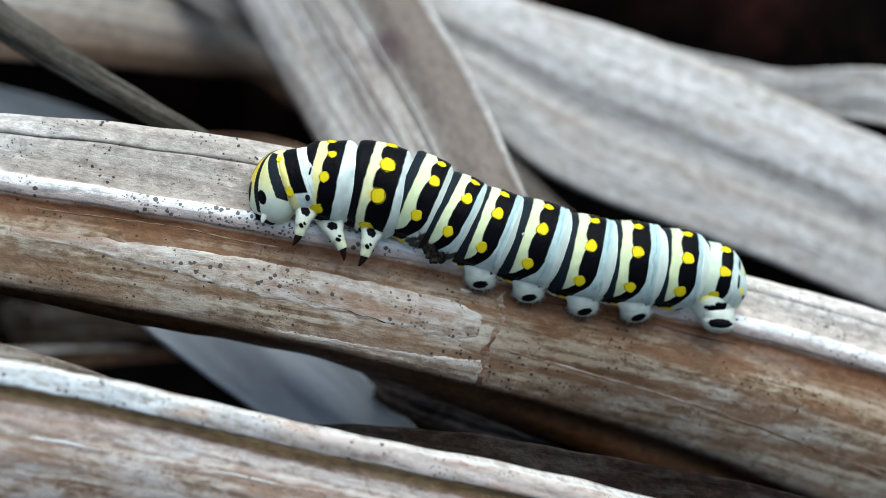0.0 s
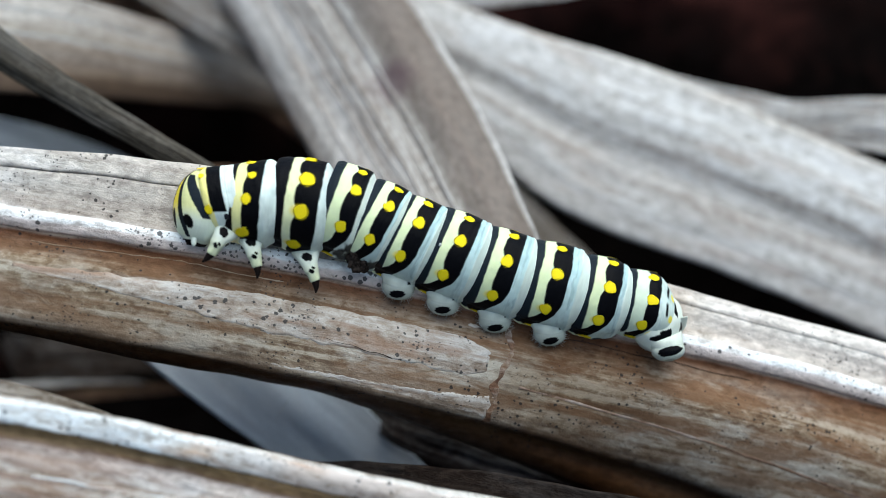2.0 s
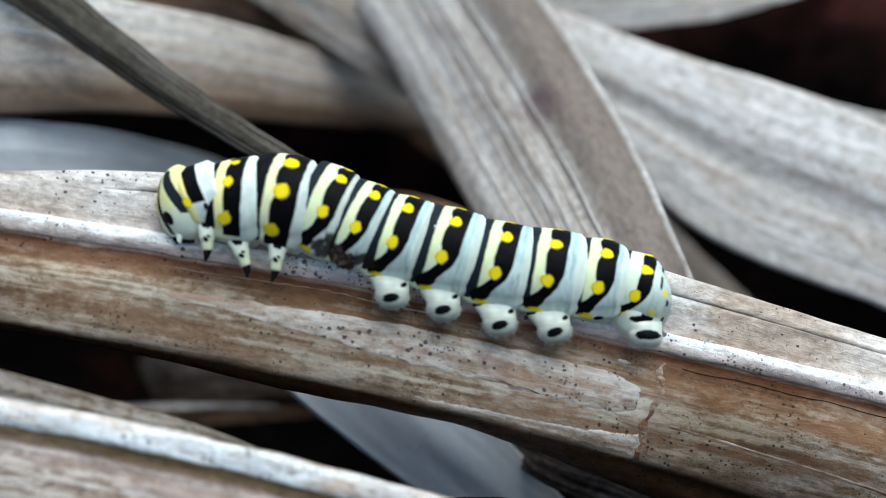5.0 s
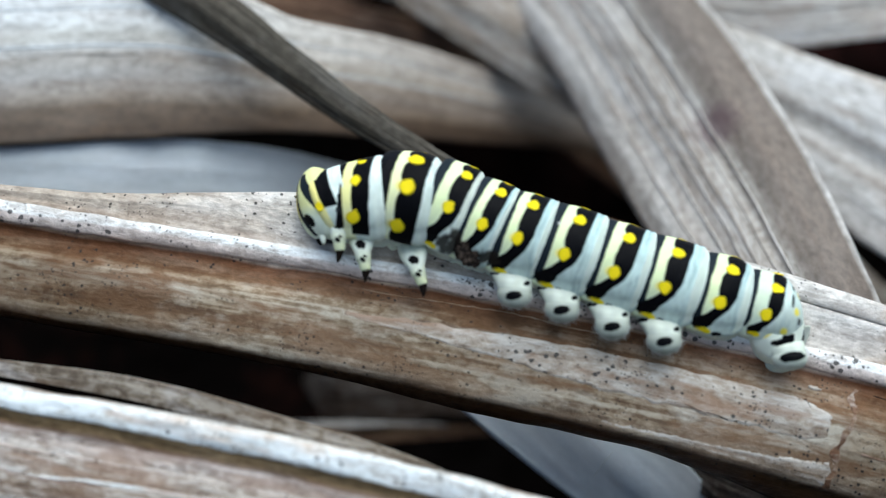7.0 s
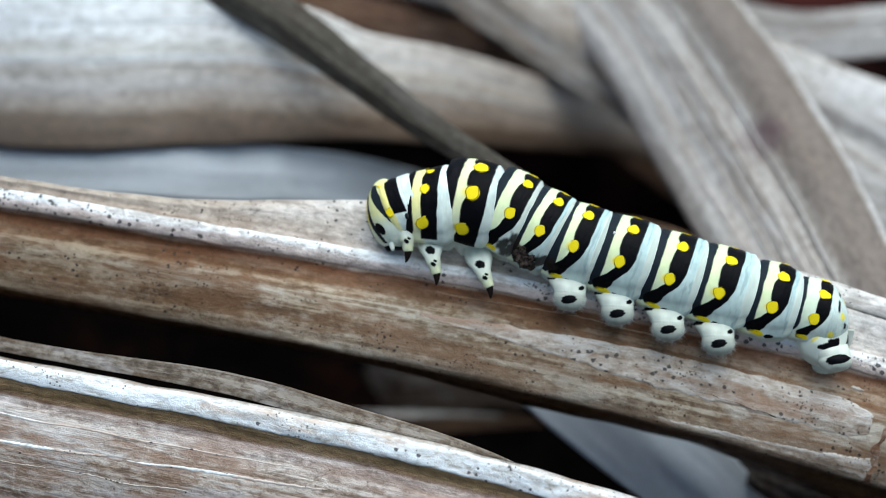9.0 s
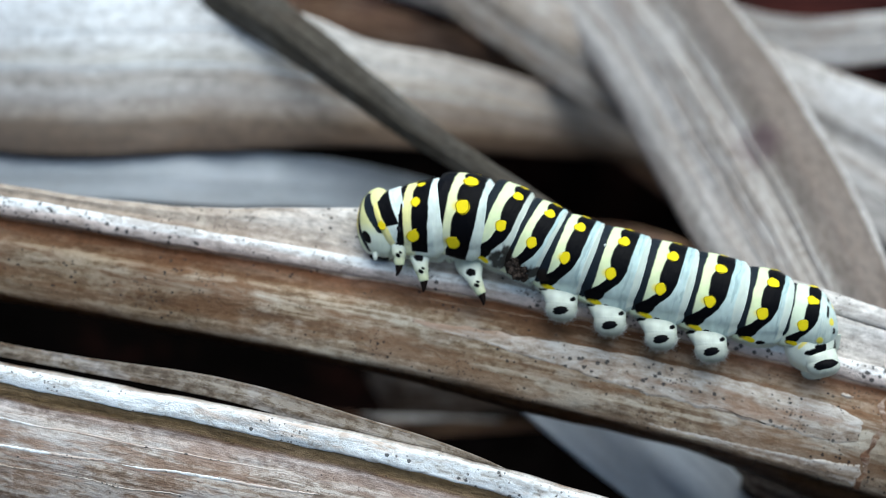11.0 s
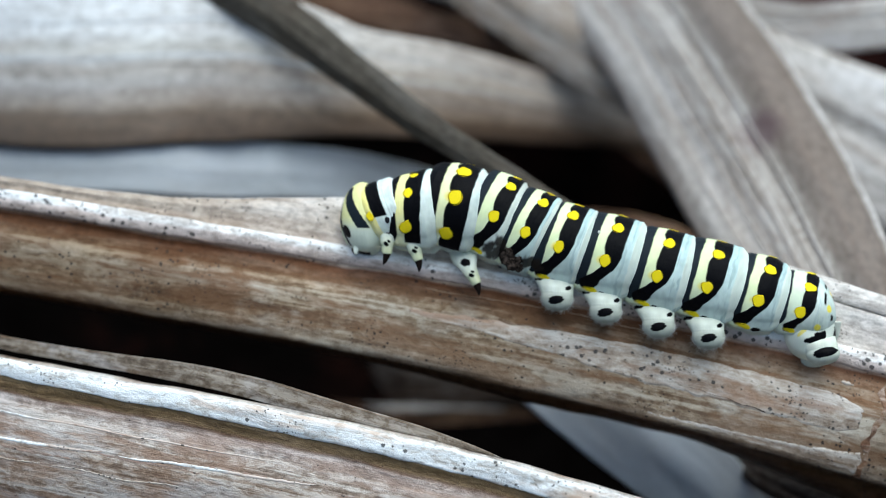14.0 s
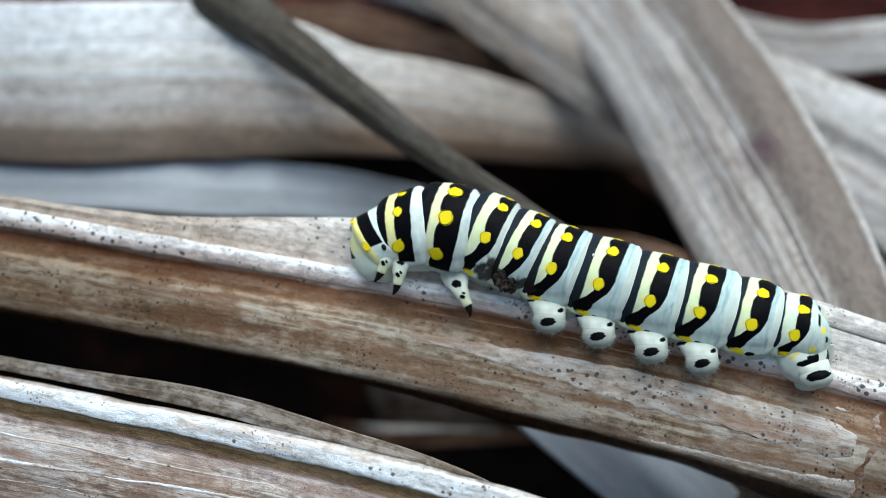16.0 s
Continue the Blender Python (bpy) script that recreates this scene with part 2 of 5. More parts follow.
mat_strip = dry_leaf("brown_leaf_edge", (0.08, 0.058, 0.04), (0.165, 0.128, 0.093), (0.29, 0.25, 0.205), 0.4, 0.1, 5.2, 0.5, fibre=0.03, relief=0.2, gain=1.6, wide=0.3)
mat_rufous = dry_leaf("rufous_leaf", (0.05, 0.022, 0.012), (0.13, 0.065, 0.035), (0.22, 0.13, 0.07), 0.05, 0.0, 5.5, 0.6, fibre=0.1)
mat_blue = dry_leaf("smooth_grey_leaf", (0.38, 0.39, 0.4), (0.48, 0.5, 0.52), (0.58, 0.6, 0.63), 0.2, 0.0, 6.0, 0.42, streak=0.4, fibre=0.03, rust=0.1, relief=0.15, gain=0.7, wide=0.6)
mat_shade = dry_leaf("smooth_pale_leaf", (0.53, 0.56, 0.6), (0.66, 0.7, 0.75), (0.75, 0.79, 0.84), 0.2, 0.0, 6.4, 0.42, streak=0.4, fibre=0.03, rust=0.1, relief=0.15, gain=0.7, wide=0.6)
# brown leaves taken to near-black: the dimness of the gaps is put into their colour
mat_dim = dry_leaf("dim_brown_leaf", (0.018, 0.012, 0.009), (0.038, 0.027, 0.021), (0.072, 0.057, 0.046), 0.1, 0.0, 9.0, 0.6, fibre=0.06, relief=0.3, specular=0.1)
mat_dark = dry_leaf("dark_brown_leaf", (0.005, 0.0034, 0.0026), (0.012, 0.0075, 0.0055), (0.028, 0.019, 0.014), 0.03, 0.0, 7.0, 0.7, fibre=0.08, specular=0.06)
mat_olive = dry_leaf("olive_brown_blade", (0.034, 0.028, 0.02), (0.058, 0.048, 0.036), (0.088, 0.074, 0.056), 0.05, 0.0, 8.0, 0.55, fibre=0.06, specular=0.15, relief=0.3)


def soil_material():
    m, nt, bsdf = material("dark_soil")
    k = Net(nt)
    co = k.obj()
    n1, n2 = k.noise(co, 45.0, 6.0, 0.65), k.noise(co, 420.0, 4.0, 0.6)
    # near-black base: the darkness of the shaded gaps is put into the soil's colour
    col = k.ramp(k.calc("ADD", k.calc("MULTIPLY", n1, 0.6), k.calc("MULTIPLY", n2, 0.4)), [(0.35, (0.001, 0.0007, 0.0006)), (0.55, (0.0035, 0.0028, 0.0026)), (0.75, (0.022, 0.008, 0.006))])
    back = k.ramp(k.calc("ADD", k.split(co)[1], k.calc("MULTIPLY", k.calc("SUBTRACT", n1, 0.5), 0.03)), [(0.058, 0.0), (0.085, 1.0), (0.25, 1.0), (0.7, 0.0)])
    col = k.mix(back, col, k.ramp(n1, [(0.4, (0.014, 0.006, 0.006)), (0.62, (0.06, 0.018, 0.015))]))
    nt.links.new(col, bsdf.inputs["Base Color"])
    bsdf.inputs["Roughness"].default_value = 0.95
    bsdf.inputs["Specular IOR Level"].default_value = 0.0
    nt.links.new(k.bump(n1, 0.8, 0.004), bsdf.inputs["Normal"])
    return m


mat_soil = soil_material()


def skin_material():
    m, nt, bsdf = material("caterpillar_skin")
    k = Net(nt)
    att = nt.nodes.new("ShaderNodeAttribute")
    att.attribute_name = "pattern"
    co = k.obj()
    n1 = k.noise(co, 1400.0, 4.0, 0.6)
    n2 = k.noise(k.scaled(co, 2.6, 0.55, 0.55), 420.0, 4.0, 0.62)
    col = k.mix(k.ramp(n2, [(0.35, 0.0), (0.7, 0.22)]), att.outputs[0], k.mix(1.0, att.outputs[0], (0.62, 0.72, 0.66), "MULTIPLY"))
    nt.links.new(col, bsdf.inputs["Base Color"])
    k.put(bsdf.inputs["Roughness"], k.ramp(n1, [(0.3, 0.5), (0.7, 0.38)]))
    bsdf.inputs["Specular IOR Level"].default_value = 0.04
    bsdf.inputs["Subsurface Weight"].default_value = 0.12
    bsdf.inputs["Subsurface Radius"].default_value = (0.0006, 0.0006, 0.0004)
    bsdf.inputs["Subsurface Scale"].default_value = 0.5
    nt.links.new(k.bump(k.calc("ADD", n1, k.calc("MULTIPLY", n2, 2.0)), 0.55, 0.0001), bsdf.inputs["Normal"])
    return m


def plain(name, colour, rough, freq=900.0, vary=0.25, relief=0.00006, shine=0.2):
    m, nt, bsdf = material(name)
    bsdf.inputs["Specular IOR Level"].default_value = shine
    k = Net(nt)
    n = k.noise(k.obj(), freq, 4.0, 0.6)
    nt.links.new(k.mix(k.ramp(n, [(0.35, 0.0), (0.7, 1.0)]), tuple(v * (1 - vary) for v in colour), colour), bsdf.inputs["Base Color"])
    bsdf.inputs["Roughness"].default_value = rough
    nt.links.new(k.bump(n, 0.4, relief), bsdf.inputs["Normal"])
    return m


mat_skin = skin_material()
mat_black = plain("glossy_black", (0.008, 0.008, 0.01), 0.35)
mat_scar = plain("dried_scar", (0.075, 0.056, 0.046), 0.85, 2600.0, 0.92, 0.0002, 0.03)
mat_hair = plain("pale_hair", (0.7, 0.7, 0.66), 0.5)


# ---- mesh helpers ----
def glide(points, n):
    """n points along a smooth curve through the given ones."""
    p = np.array(points, float)
    p = np.vstack([2 * p[0] - p[1], p, 2 * p[-1] - p[-2]])
    out = []
    for x in np.linspace(0, len(points) - 1, n):
        i = min(int(x), len(points) - 2)
        t = x - i
        a, b, c, d = p[i : i + 4]
        out.append(0.5 * (2 * b + (c - a) * t + (2 * a - 5 * b + 4 * c - d) * t * t + (3 * b - a - 3 * c + d) * t**3))
    return np.array(out)


def mesh_of(name, verts, faces, mat, uvs=None, colours=None):
    me = bpy.data.meshes.new(name)
    me.from_pydata([tuple(v) for v in verts], [], faces)
    me.materials.append(mat)
    me.polygons.foreach_set("use_smooth", [True] * len(me.polygons))
    if uvs:
        loops = np.empty(len(me.loops), int)
        me.loops.foreach_get("vertex_index", loops)
        for layer, values in uvs.items():
            me.uv_layers.new(name=layer).data.foreach_set("uv", np.asarray(values, float)[loops].ravel())
    if colours is not None:
        att = me.color_attributes.new("pattern", "FLOAT_COLOR", "POINT")
        att.data.foreach_set("color", np.c_[colours, np.ones(len(colours))].ravel())
    me.update()
    return me


def tube_faces(n, m, caps=True):
    f = [(i * m + j, i * m + (j + 1) % m, (i + 1) * m + (j + 1) % m, (i + 1) * m + j) for i in range(n - 1) for j in range(m)]
    if caps:
        f += [tuple(range(m - 1, -1, -1)), tuple((n - 1) * m + j for j in range(m))]
    return f


SURFACES = {}


def sweep(name, spine, profile, mat, n=120, rough_edge=0.0, seed=0, by_x=False, tops=0):
    """A solid swept along spine rows (x, y, z, tilt, *sizes) in millimetres of BASE. profile(sizes, along) gives rows
    (across, height, share): across points up to the left of the way along, height to the camera. A mesh round its middle."""
    rows = glide(spine, n)
    at = rows[:, :3]
    tang = np.gradient(at, axis=0)
    length = np.r_[0, np.cumsum(np.linalg.norm(np.diff(at, axis=0), axis=1))]
    middle = at[n // 2].copy()
    verts, uv_mm, uv_pr = [], [], []
    m = None
    grid = []
    for i in range(n):
        t = tang[i] / np.linalg.norm(tang[i])
        side = np.cross((0, 0, 1.0), t)
        side /= np.linalg.norm(side)
        front = np.cross(t, side)
        c, s = math.cos(radians(rows[i, 3])), math.sin(radians(rows[i, 3]))
        side, front = c * side + s * front, c * front - s * side
        pr = profile(rows[i, 4:], at[i, 0])
        m = len(pr)
        begin = len(verts)
        for a, h, share in pr:
            if rough_edge:
                h += rough_edge * noise.noise((length[i] * 0.18, a * 1.3, seed)) + 0.4 * rough_edge * noise.noise((length[i] * 0.5, a * 3.1, seed + 5))
                a += rough_edge * 0.8 * noise.noise((length[i] * 0.25, share * 2, seed + 9))
            verts.append((at[i] + side * a + front * h - middle) * MM)
            uv_mm.append((at[i, 0] if by_x else length[i], a))
            uv_pr.append((length[i] / length[-1], share))
        grid.append((np.array(verts[begin : begin + (tops or m)]), np.array([p[2] for p in pr[: tops or m]]), np.array([p[0] for p in pr[: tops or m]])))
    me = mesh_of(name, verts, tube_faces(n, m), mat, {"mm": uv_mm, "profile": uv_pr})
    ob = new(name, me)
    SURFACES[ob.name] = (at[:, 0], grid)
    ob.matrix_basis = BASE @ Matrix.Translation(Vector(middle) * MM)
    return ob


def patch(name, ob, mat, x0, x1, lo, hi, lift, label="", n=60, m=8, seed=0, fray=0.0, bend=0.0):
    """A thin layer lying on a swept thing, as a part of it: from x0 to x1, between the shares lo(f) and hi(f) across, f from 0 to 1."""
    xs, grid = SURFACES[ob.name]
    spots = []
    for f in np.linspace(0, 1, n):
        a, b = lo(f), hi(f)
        if fray:
            a += fray * noise.noise((f * n * 0.22, 1.0, seed))
            b += fray * noise.noise((f * n * 0.22, 9.0, seed))
        row = []
        for q in np.linspace(0, 1, m):
            s = a + (b - a) * q
            x = x0 + (x1 - x0) * f
            if bend:
                x += bend * (noise.noise((q * 4, 2.0, seed)) + 0.5 * noise.noise((q * 11, 5.0 + f, seed)) - 0.8 * q * q)
            k = min(max(float(np.interp(x, xs, np.arange(len(xs)))), 0), len(xs) - 1.001)
            i, w = int(k), k - int(k)
            p, across = np.zeros(3), 0.0
            for g, v in ((grid[i], 1 - w), (grid[i + 1], w)):
                p += v * np.array([np.interp(s, g[1], g[0][:, c]) for c in range(3)])
                across += v * np.interp(s, g[1], g[2])
            row.append((p, x, across, s))
        spots.append(row)
    pos = np.array([[c[0] for c in row] for row in spots])
    normal = np.cross(np.gradient(pos, axis=0), np.gradient(pos, axis=1))
    normal /= np.linalg.norm(normal, axis=2, keepdims=True) + 1e-12
    normal *= np.where(normal[..., 2:] < 0, -1, 1)
    verts, mm, pr = [], [], []
    for i in range(n):
        loop = [(j, 1) for j in range(m)] + [(j, -1) for j in range(m - 1, -1, -1)]
        for j, side in loop:
            rim = -0.3 if j in (0, m - 1) or i in (0, n - 1) else 1.0
            h = lift * rim * (1 + 0.3 * noise.noise((i * 0.3, j * 0.5, seed))) if side > 0 else -0.12
            verts.append(pos[i, j] + normal[i, j] * h * MM)
            mm.append((spots[i][j][1], spots[i][j][2]))
            pr.append((i / n, spots[i][j][3]))
    p = new(name, mesh_of(name, verts, tube_faces(n, 2 * m), mat, {"mm": mm, "profile": pr}))
    p.parent = ob
    if label:
        p["label"] = label
    return p


def blade(name, spine, mat, label, crease=((-1, 0), (0, 0.25), (1, 0)), ribs=0.06, thick=0.35, n=90, m=28, seed=1, edge=0.1, category="leaf", ribcount=9):
    """A flat dry leaf. Spine rows: x, y, z, tilt, half width. crease: height over the share across, in half widths."""
    cq, ch = zip(*crease)
    qs = np.linspace(-1, 1, m)
    fine = np.array([noise.noise((q * ribcount * 0.5, 3.3, seed)) + 0.5 * noise.noise((q * ribcount * 1.3, 8.1, seed)) for q in qs])
    lift = np.interp(qs, cq, ch)
    lift = np.convolve(np.r_[lift[0], lift[0], lift, lift[-1], lift[-1]], [0.1, 0.2, 0.4, 0.2, 0.1], "valid")

    def profile(sizes, along):
        hw = sizes[0]
        top = [(hw * q, lift[j] * hw + ribs * fine[j], 0.5 - 0.5 * q) for j, q in enumerate(qs)]
        rim = [(a * 0.985, h - thick * (0.55 if j in (0, m - 1) else 1.0), s) for j, (a, h, s) in enumerate(top)]
        return top[::-1] + rim[:]

    ob = sweep(name, spine, profile, mat, n, edge, seed, tops=m)
    rib = 0.47 + 0.02 * (seed % 4)
    patch("midrib", ob, mat, spine[0][0] + 2, spine[-1][0] - 2, lambda f: rib, lambda f: rib + 0.025, 0.003 if seed == 20 else 0.012, "", 70, 4, seed)
    return tagged(ob, label, category)


# ---- the ground ----
def ground():
    """Soil with a hollow added under the heap, so that little light gets below the leaves."""
    n = 150
    reach = np.sinh(np.linspace(-8.2, 8.2, n)) / np.sinh(8.2) * 30.0
    verts = []
    for y in reach:
        for x in reach:
            far = math.hypot((x + 0.012) / 0.085, (y - 0.004) / 0.05)
            f = min(max((far - 0.75) / 0.6, 0), 1)
            z = 0.042 * f * f * (3 - 2 * f)
            if far < 40:
                z += 0.004 * noise.noise((x * 30, y * 30, 0)) + 0.003 * noise.noise((x * 90, y * 90, 4))
            verts.append((x, y, z))
    faces = [(j * n + i, j * n + i + 1, (j + 1) * n + i + 1, (j + 1) * n + i) for j in range(n - 1) for i in range(n - 1)]
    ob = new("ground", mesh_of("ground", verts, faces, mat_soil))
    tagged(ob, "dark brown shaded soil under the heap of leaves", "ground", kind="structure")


ground()


# ---- the stalk on which the caterpillar walks ----
def stalk_profile(sizes, along):
    back, front, under = sizes
    step = 0.28 / (1 + math.exp((along - 4.6) * 5)) + 0.35 * math.exp(-(((along - 5.8) / 0.7) ** 2))
    crack = min(max((along + 40) / 8, 0), 1) * (1 - 0.75 * min(max((along - 4) / 10, 0), 1))
    curl = min(max((along + 4) / 26, 0), 1)
    fold = min(max((along - 3) / 14, 0), 1)
    keys = [(back, -1.1, 0.0), (back * 0.8, -0.6, 0.07), (back * 0.67 + 0.14, -0.5, 0.115), (back * 0.67, -0.49 - 0.36 * crack, 0.12), (back * 0.67 - 0.14, -0.48, 0.125), (back * 0.4, -0.35, 0.17), (0.55, -0.05, 0.25), (0.0, 0.3, 0.30), (-0.7, 0.42, 0.345),
            (-1.35, 0.2, 0.385), (-1.9, 0.06, 0.42), (-2.8, 0.3 + 0.5 * step, 0.47), (-0.45 * front, 1.0 + step, 0.58), (-0.72 * front, 1.15 + step - 0.8 * curl - 0.5 * fold, 0.68),
            (-0.93 * front, 0.95 + step - 1.4 * curl - 1.1 * fold, 0.755), (-front, 0.6 + 0.5 * step - 1.9 * curl - 1.2 * fold, 0.785), (-front - 0.06 * under, -0.1 - 2.4 * curl - 1.1 * fold, 0.80), (-front - 0.2 * under, -1.2 - 2.8 * curl - 0.8 * fold, 0.84), (-front - 0.55 * under, -2.6 - 2.2 * curl, 0.92), (-front - 0.9 * under, -4.6 - 1.6 * curl, 1.0)]
    top = glide(keys, 64)
    low = [(-front - 0.5 * under, -5.0 - 2.0 * curl, 1.0), (-0.7 * front, -4.0 - 1.5 * curl, 1.0), (-0.35 * front, -2.0, 1.0), (-0.8, -1.5, 1.0), (back * 0.5, -1.1, 1.0), (back * 0.97, -1.5, 0.9)]
    return [tuple(r) for r in top] + low


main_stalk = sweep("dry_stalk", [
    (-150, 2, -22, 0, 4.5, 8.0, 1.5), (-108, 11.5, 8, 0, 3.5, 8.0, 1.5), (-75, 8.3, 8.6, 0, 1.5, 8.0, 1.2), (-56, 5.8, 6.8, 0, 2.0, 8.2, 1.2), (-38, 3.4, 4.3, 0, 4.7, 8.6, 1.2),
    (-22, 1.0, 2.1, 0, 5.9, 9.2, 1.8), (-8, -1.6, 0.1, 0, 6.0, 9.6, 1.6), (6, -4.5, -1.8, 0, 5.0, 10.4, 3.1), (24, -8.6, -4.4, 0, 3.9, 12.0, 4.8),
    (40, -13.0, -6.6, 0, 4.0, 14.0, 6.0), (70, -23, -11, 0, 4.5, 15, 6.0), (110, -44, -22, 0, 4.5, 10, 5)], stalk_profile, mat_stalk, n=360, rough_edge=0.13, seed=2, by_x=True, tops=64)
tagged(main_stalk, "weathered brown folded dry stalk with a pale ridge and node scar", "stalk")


def front_profile(sizes, along):
    back, front, under = sizes
    keys = [(back, -2.2, 0.0), (back * 0.5, -0.8, 0.12), (0.4, -0.05, 0.25), (0.0, 0.25, 0.29), (-0.8, 0.3, 0.34), (-1.5, 0.12, 0.40), (-2.2, -0.1, 0.44),
            (-3.2, 0.0, 0.5), (-4.2, 0.3, 0.55), (-0.55 * front, 0.7, 0.66), (-0.8 * front, 0.5, 0.8), (-front, -0.6, 0.92), (-front - under, -3.0, 1.0)]
    top = glide(keys, 48)
    low = [(-front * 0.8, -3.6, 1.0), (-front * 0.4, -2.2, 1.0), (-0.5, -1.4, 1.0), (back * 0.6, -1.9, 1.0)]
    return [tuple(r) for r in top] + low


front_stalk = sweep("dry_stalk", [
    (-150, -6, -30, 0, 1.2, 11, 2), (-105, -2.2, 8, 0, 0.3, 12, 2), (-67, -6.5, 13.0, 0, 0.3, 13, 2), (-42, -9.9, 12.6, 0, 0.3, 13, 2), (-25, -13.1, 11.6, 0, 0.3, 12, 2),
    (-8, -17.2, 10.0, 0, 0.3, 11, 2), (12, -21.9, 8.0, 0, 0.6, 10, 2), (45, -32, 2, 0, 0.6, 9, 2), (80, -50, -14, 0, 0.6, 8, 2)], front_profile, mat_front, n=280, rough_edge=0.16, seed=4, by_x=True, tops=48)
flat = lambda v: (lambda f: v)
patch("ridge", main_stalk, mat_ridge, -120, 95, flat(0.268), flat(0.384), 0.14, "pale ridge with dark mould specks", 320, 12, 1, 0.012)
patch("sheath", main_stalk, mat_sheath, -34, 4.2, lambda f: 0.585 - 0.06 * min(f * 2, 1) + 0.05 * (max(0, f - 0.9) * 10) ** 2, lambda f: 0.60 + 0.065 * min(f * 2, 1) - 0.035 * (max(0, f - 0.93) * 14) ** 2, 0.012, "grey specked sheath ending in a torn lip", 130, 14, 2, 0.012)
patch("sheath", main_stalk, mat_sheath, -13, 5.2, lambda f: 0.752 - 0.05 * f * f, lambda f: 0.757 + 0.012 * f, 0.004, "pale skin ending at the node", 120, 8, 21, 0.007)
patch("node_ring", main_stalk, mat_rust, 5.5, 5.95, flat(0.43), flat(0.795), 0.035, "rusty brown raised node ring", 12, 90, 4, 0.012, 0.85)
patch("torn_edge", main_stalk, mat_straw, -33, -13, lambda f: 0.428 + 0.006 * math.sin(f * 9), lambda f: 0.4325 + 0.006 * math.sin(f * 9), 0.07, "straw coloured torn edge of skin", 120, 4, 5, 0.005)
patch("rib", main_stalk, mat_tissue, 7, 90, lambda f: 0.655 + 0.02 * f, lambda f: 0.663 + 0.02 * f, 0.015, "thin light brown rib", 120, 4, 6, 0.003)
patch("flake", main_stalk, mat_sheath, 2.0, 3.1, lambda f: 0.462 - 0.008 * math.sin(3 * f), lambda f: 0.466 + 0.007 * math.sin(3 * f), 0.1, "small white flake of skin", 14, 5, 8, 0.01)
patch("crack", main_stalk, mat_dark, -11, -3.5, lambda f: 0.645 + 0.012 * f + 0.002 * math.sin(f * 20), lambda f: 0.646 + 0.016 * f + 0.002 * math.sin(f * 20), 0.015, "dark crack in the sheath", 70, 4, 9, 0.002)
patch("crack", main_stalk, mat_dark, 7, 26, lambda f: 0.436 + 0.004 * math.sin(f * 17), lambda f: 0.440 + 0.004 * math.sin(f * 17), 0.08, "", 70, 4, 10, 0.003)
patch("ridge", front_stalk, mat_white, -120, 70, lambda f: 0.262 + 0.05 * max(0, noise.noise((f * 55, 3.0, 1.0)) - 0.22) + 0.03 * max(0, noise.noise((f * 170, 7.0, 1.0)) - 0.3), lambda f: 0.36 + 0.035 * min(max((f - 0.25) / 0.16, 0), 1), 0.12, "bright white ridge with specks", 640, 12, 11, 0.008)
for k, (s0, s1, wide, x0, x1) in enumerate(((0.547, 0.53, 0.006, -90, -42), (0.64, 0.575, 0.008, -84, -39), (0.575, 0.55, 0.005, -30, -8), (0.69, 0.66, 0.004, -80, -50), (0.70, 0.68, 0.004, -50, -6))):
    for y0, y1 in ((0.0, 1.0),) if k == 0 else ((0.0, 0.34), (0.36, 0.6), (0.63, 1.0)):
        a, b = s0 + (s1 - s0) * y0, s0 + (s1 - s0) * y1
        wave = lambda f, a=a, b=b, k=k: a + (b - a) * f + 0.0025 * math.sin(f * 9 + k)
        patch("fibre", front_stalk, mat_sheath if k > 2 else mat_white, x0 + (x1 - x0) * y0, x0 + (x1 - x0) * y1, wave, lambda f, wave=wave, wide=wide: wave(f) + 1.4 * wide * math.sin(3.14 * f) ** 0.4, 0.05, "pale raised fibre" if k == 0 else "", 140, 4, 12 + k, 0.0025)
for k, (x0, x1, s0, s1) in enumerate(((-36, -29, 0.575, 0.605), (-33, -30, 0.62, 0.64), (-26, -24, 0.56, 0.585), (-20, -17, 0.565, 0.595), (-14, -12.3, 0.57, 0.59), (-57, -50, 0.6, 0.618), (-47, -43.5, 0.575, 0.6), (-66, -61, 0.63, 0.65))):
    mid, half = (s0 + s1) / 2, (s1 - s0) / 5
    patch("flake", front_stalk, mat_ridge, x0 - 1.5, x1 + 1.5, lambda f, mid=mid, half=half: mid - half * math.sin(3.14 * f) ** 0.6, lambda f, mid=mid, half=half: mid + half * math.sin(3.14 * f) ** 0.6, 0.008, "thin pale crust" if k == 0 else "", 60, 8, 30 + k, 0.006)
tagged(front_stalk, "pale pinkish brown dry stalk with a bright white ridge", "stalk")

# ---- the leaves of the heap ----
FLAT = ((-1, 0), (0, 0.06), (1, 0))
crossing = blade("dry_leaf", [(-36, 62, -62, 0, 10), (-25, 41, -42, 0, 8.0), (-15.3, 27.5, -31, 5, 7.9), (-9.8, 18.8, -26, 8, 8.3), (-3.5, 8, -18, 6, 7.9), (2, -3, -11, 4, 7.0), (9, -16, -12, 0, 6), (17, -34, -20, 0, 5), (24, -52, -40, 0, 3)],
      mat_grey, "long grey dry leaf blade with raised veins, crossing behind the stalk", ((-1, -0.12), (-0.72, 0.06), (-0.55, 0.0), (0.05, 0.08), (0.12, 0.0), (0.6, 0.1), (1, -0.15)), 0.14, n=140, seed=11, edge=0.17)
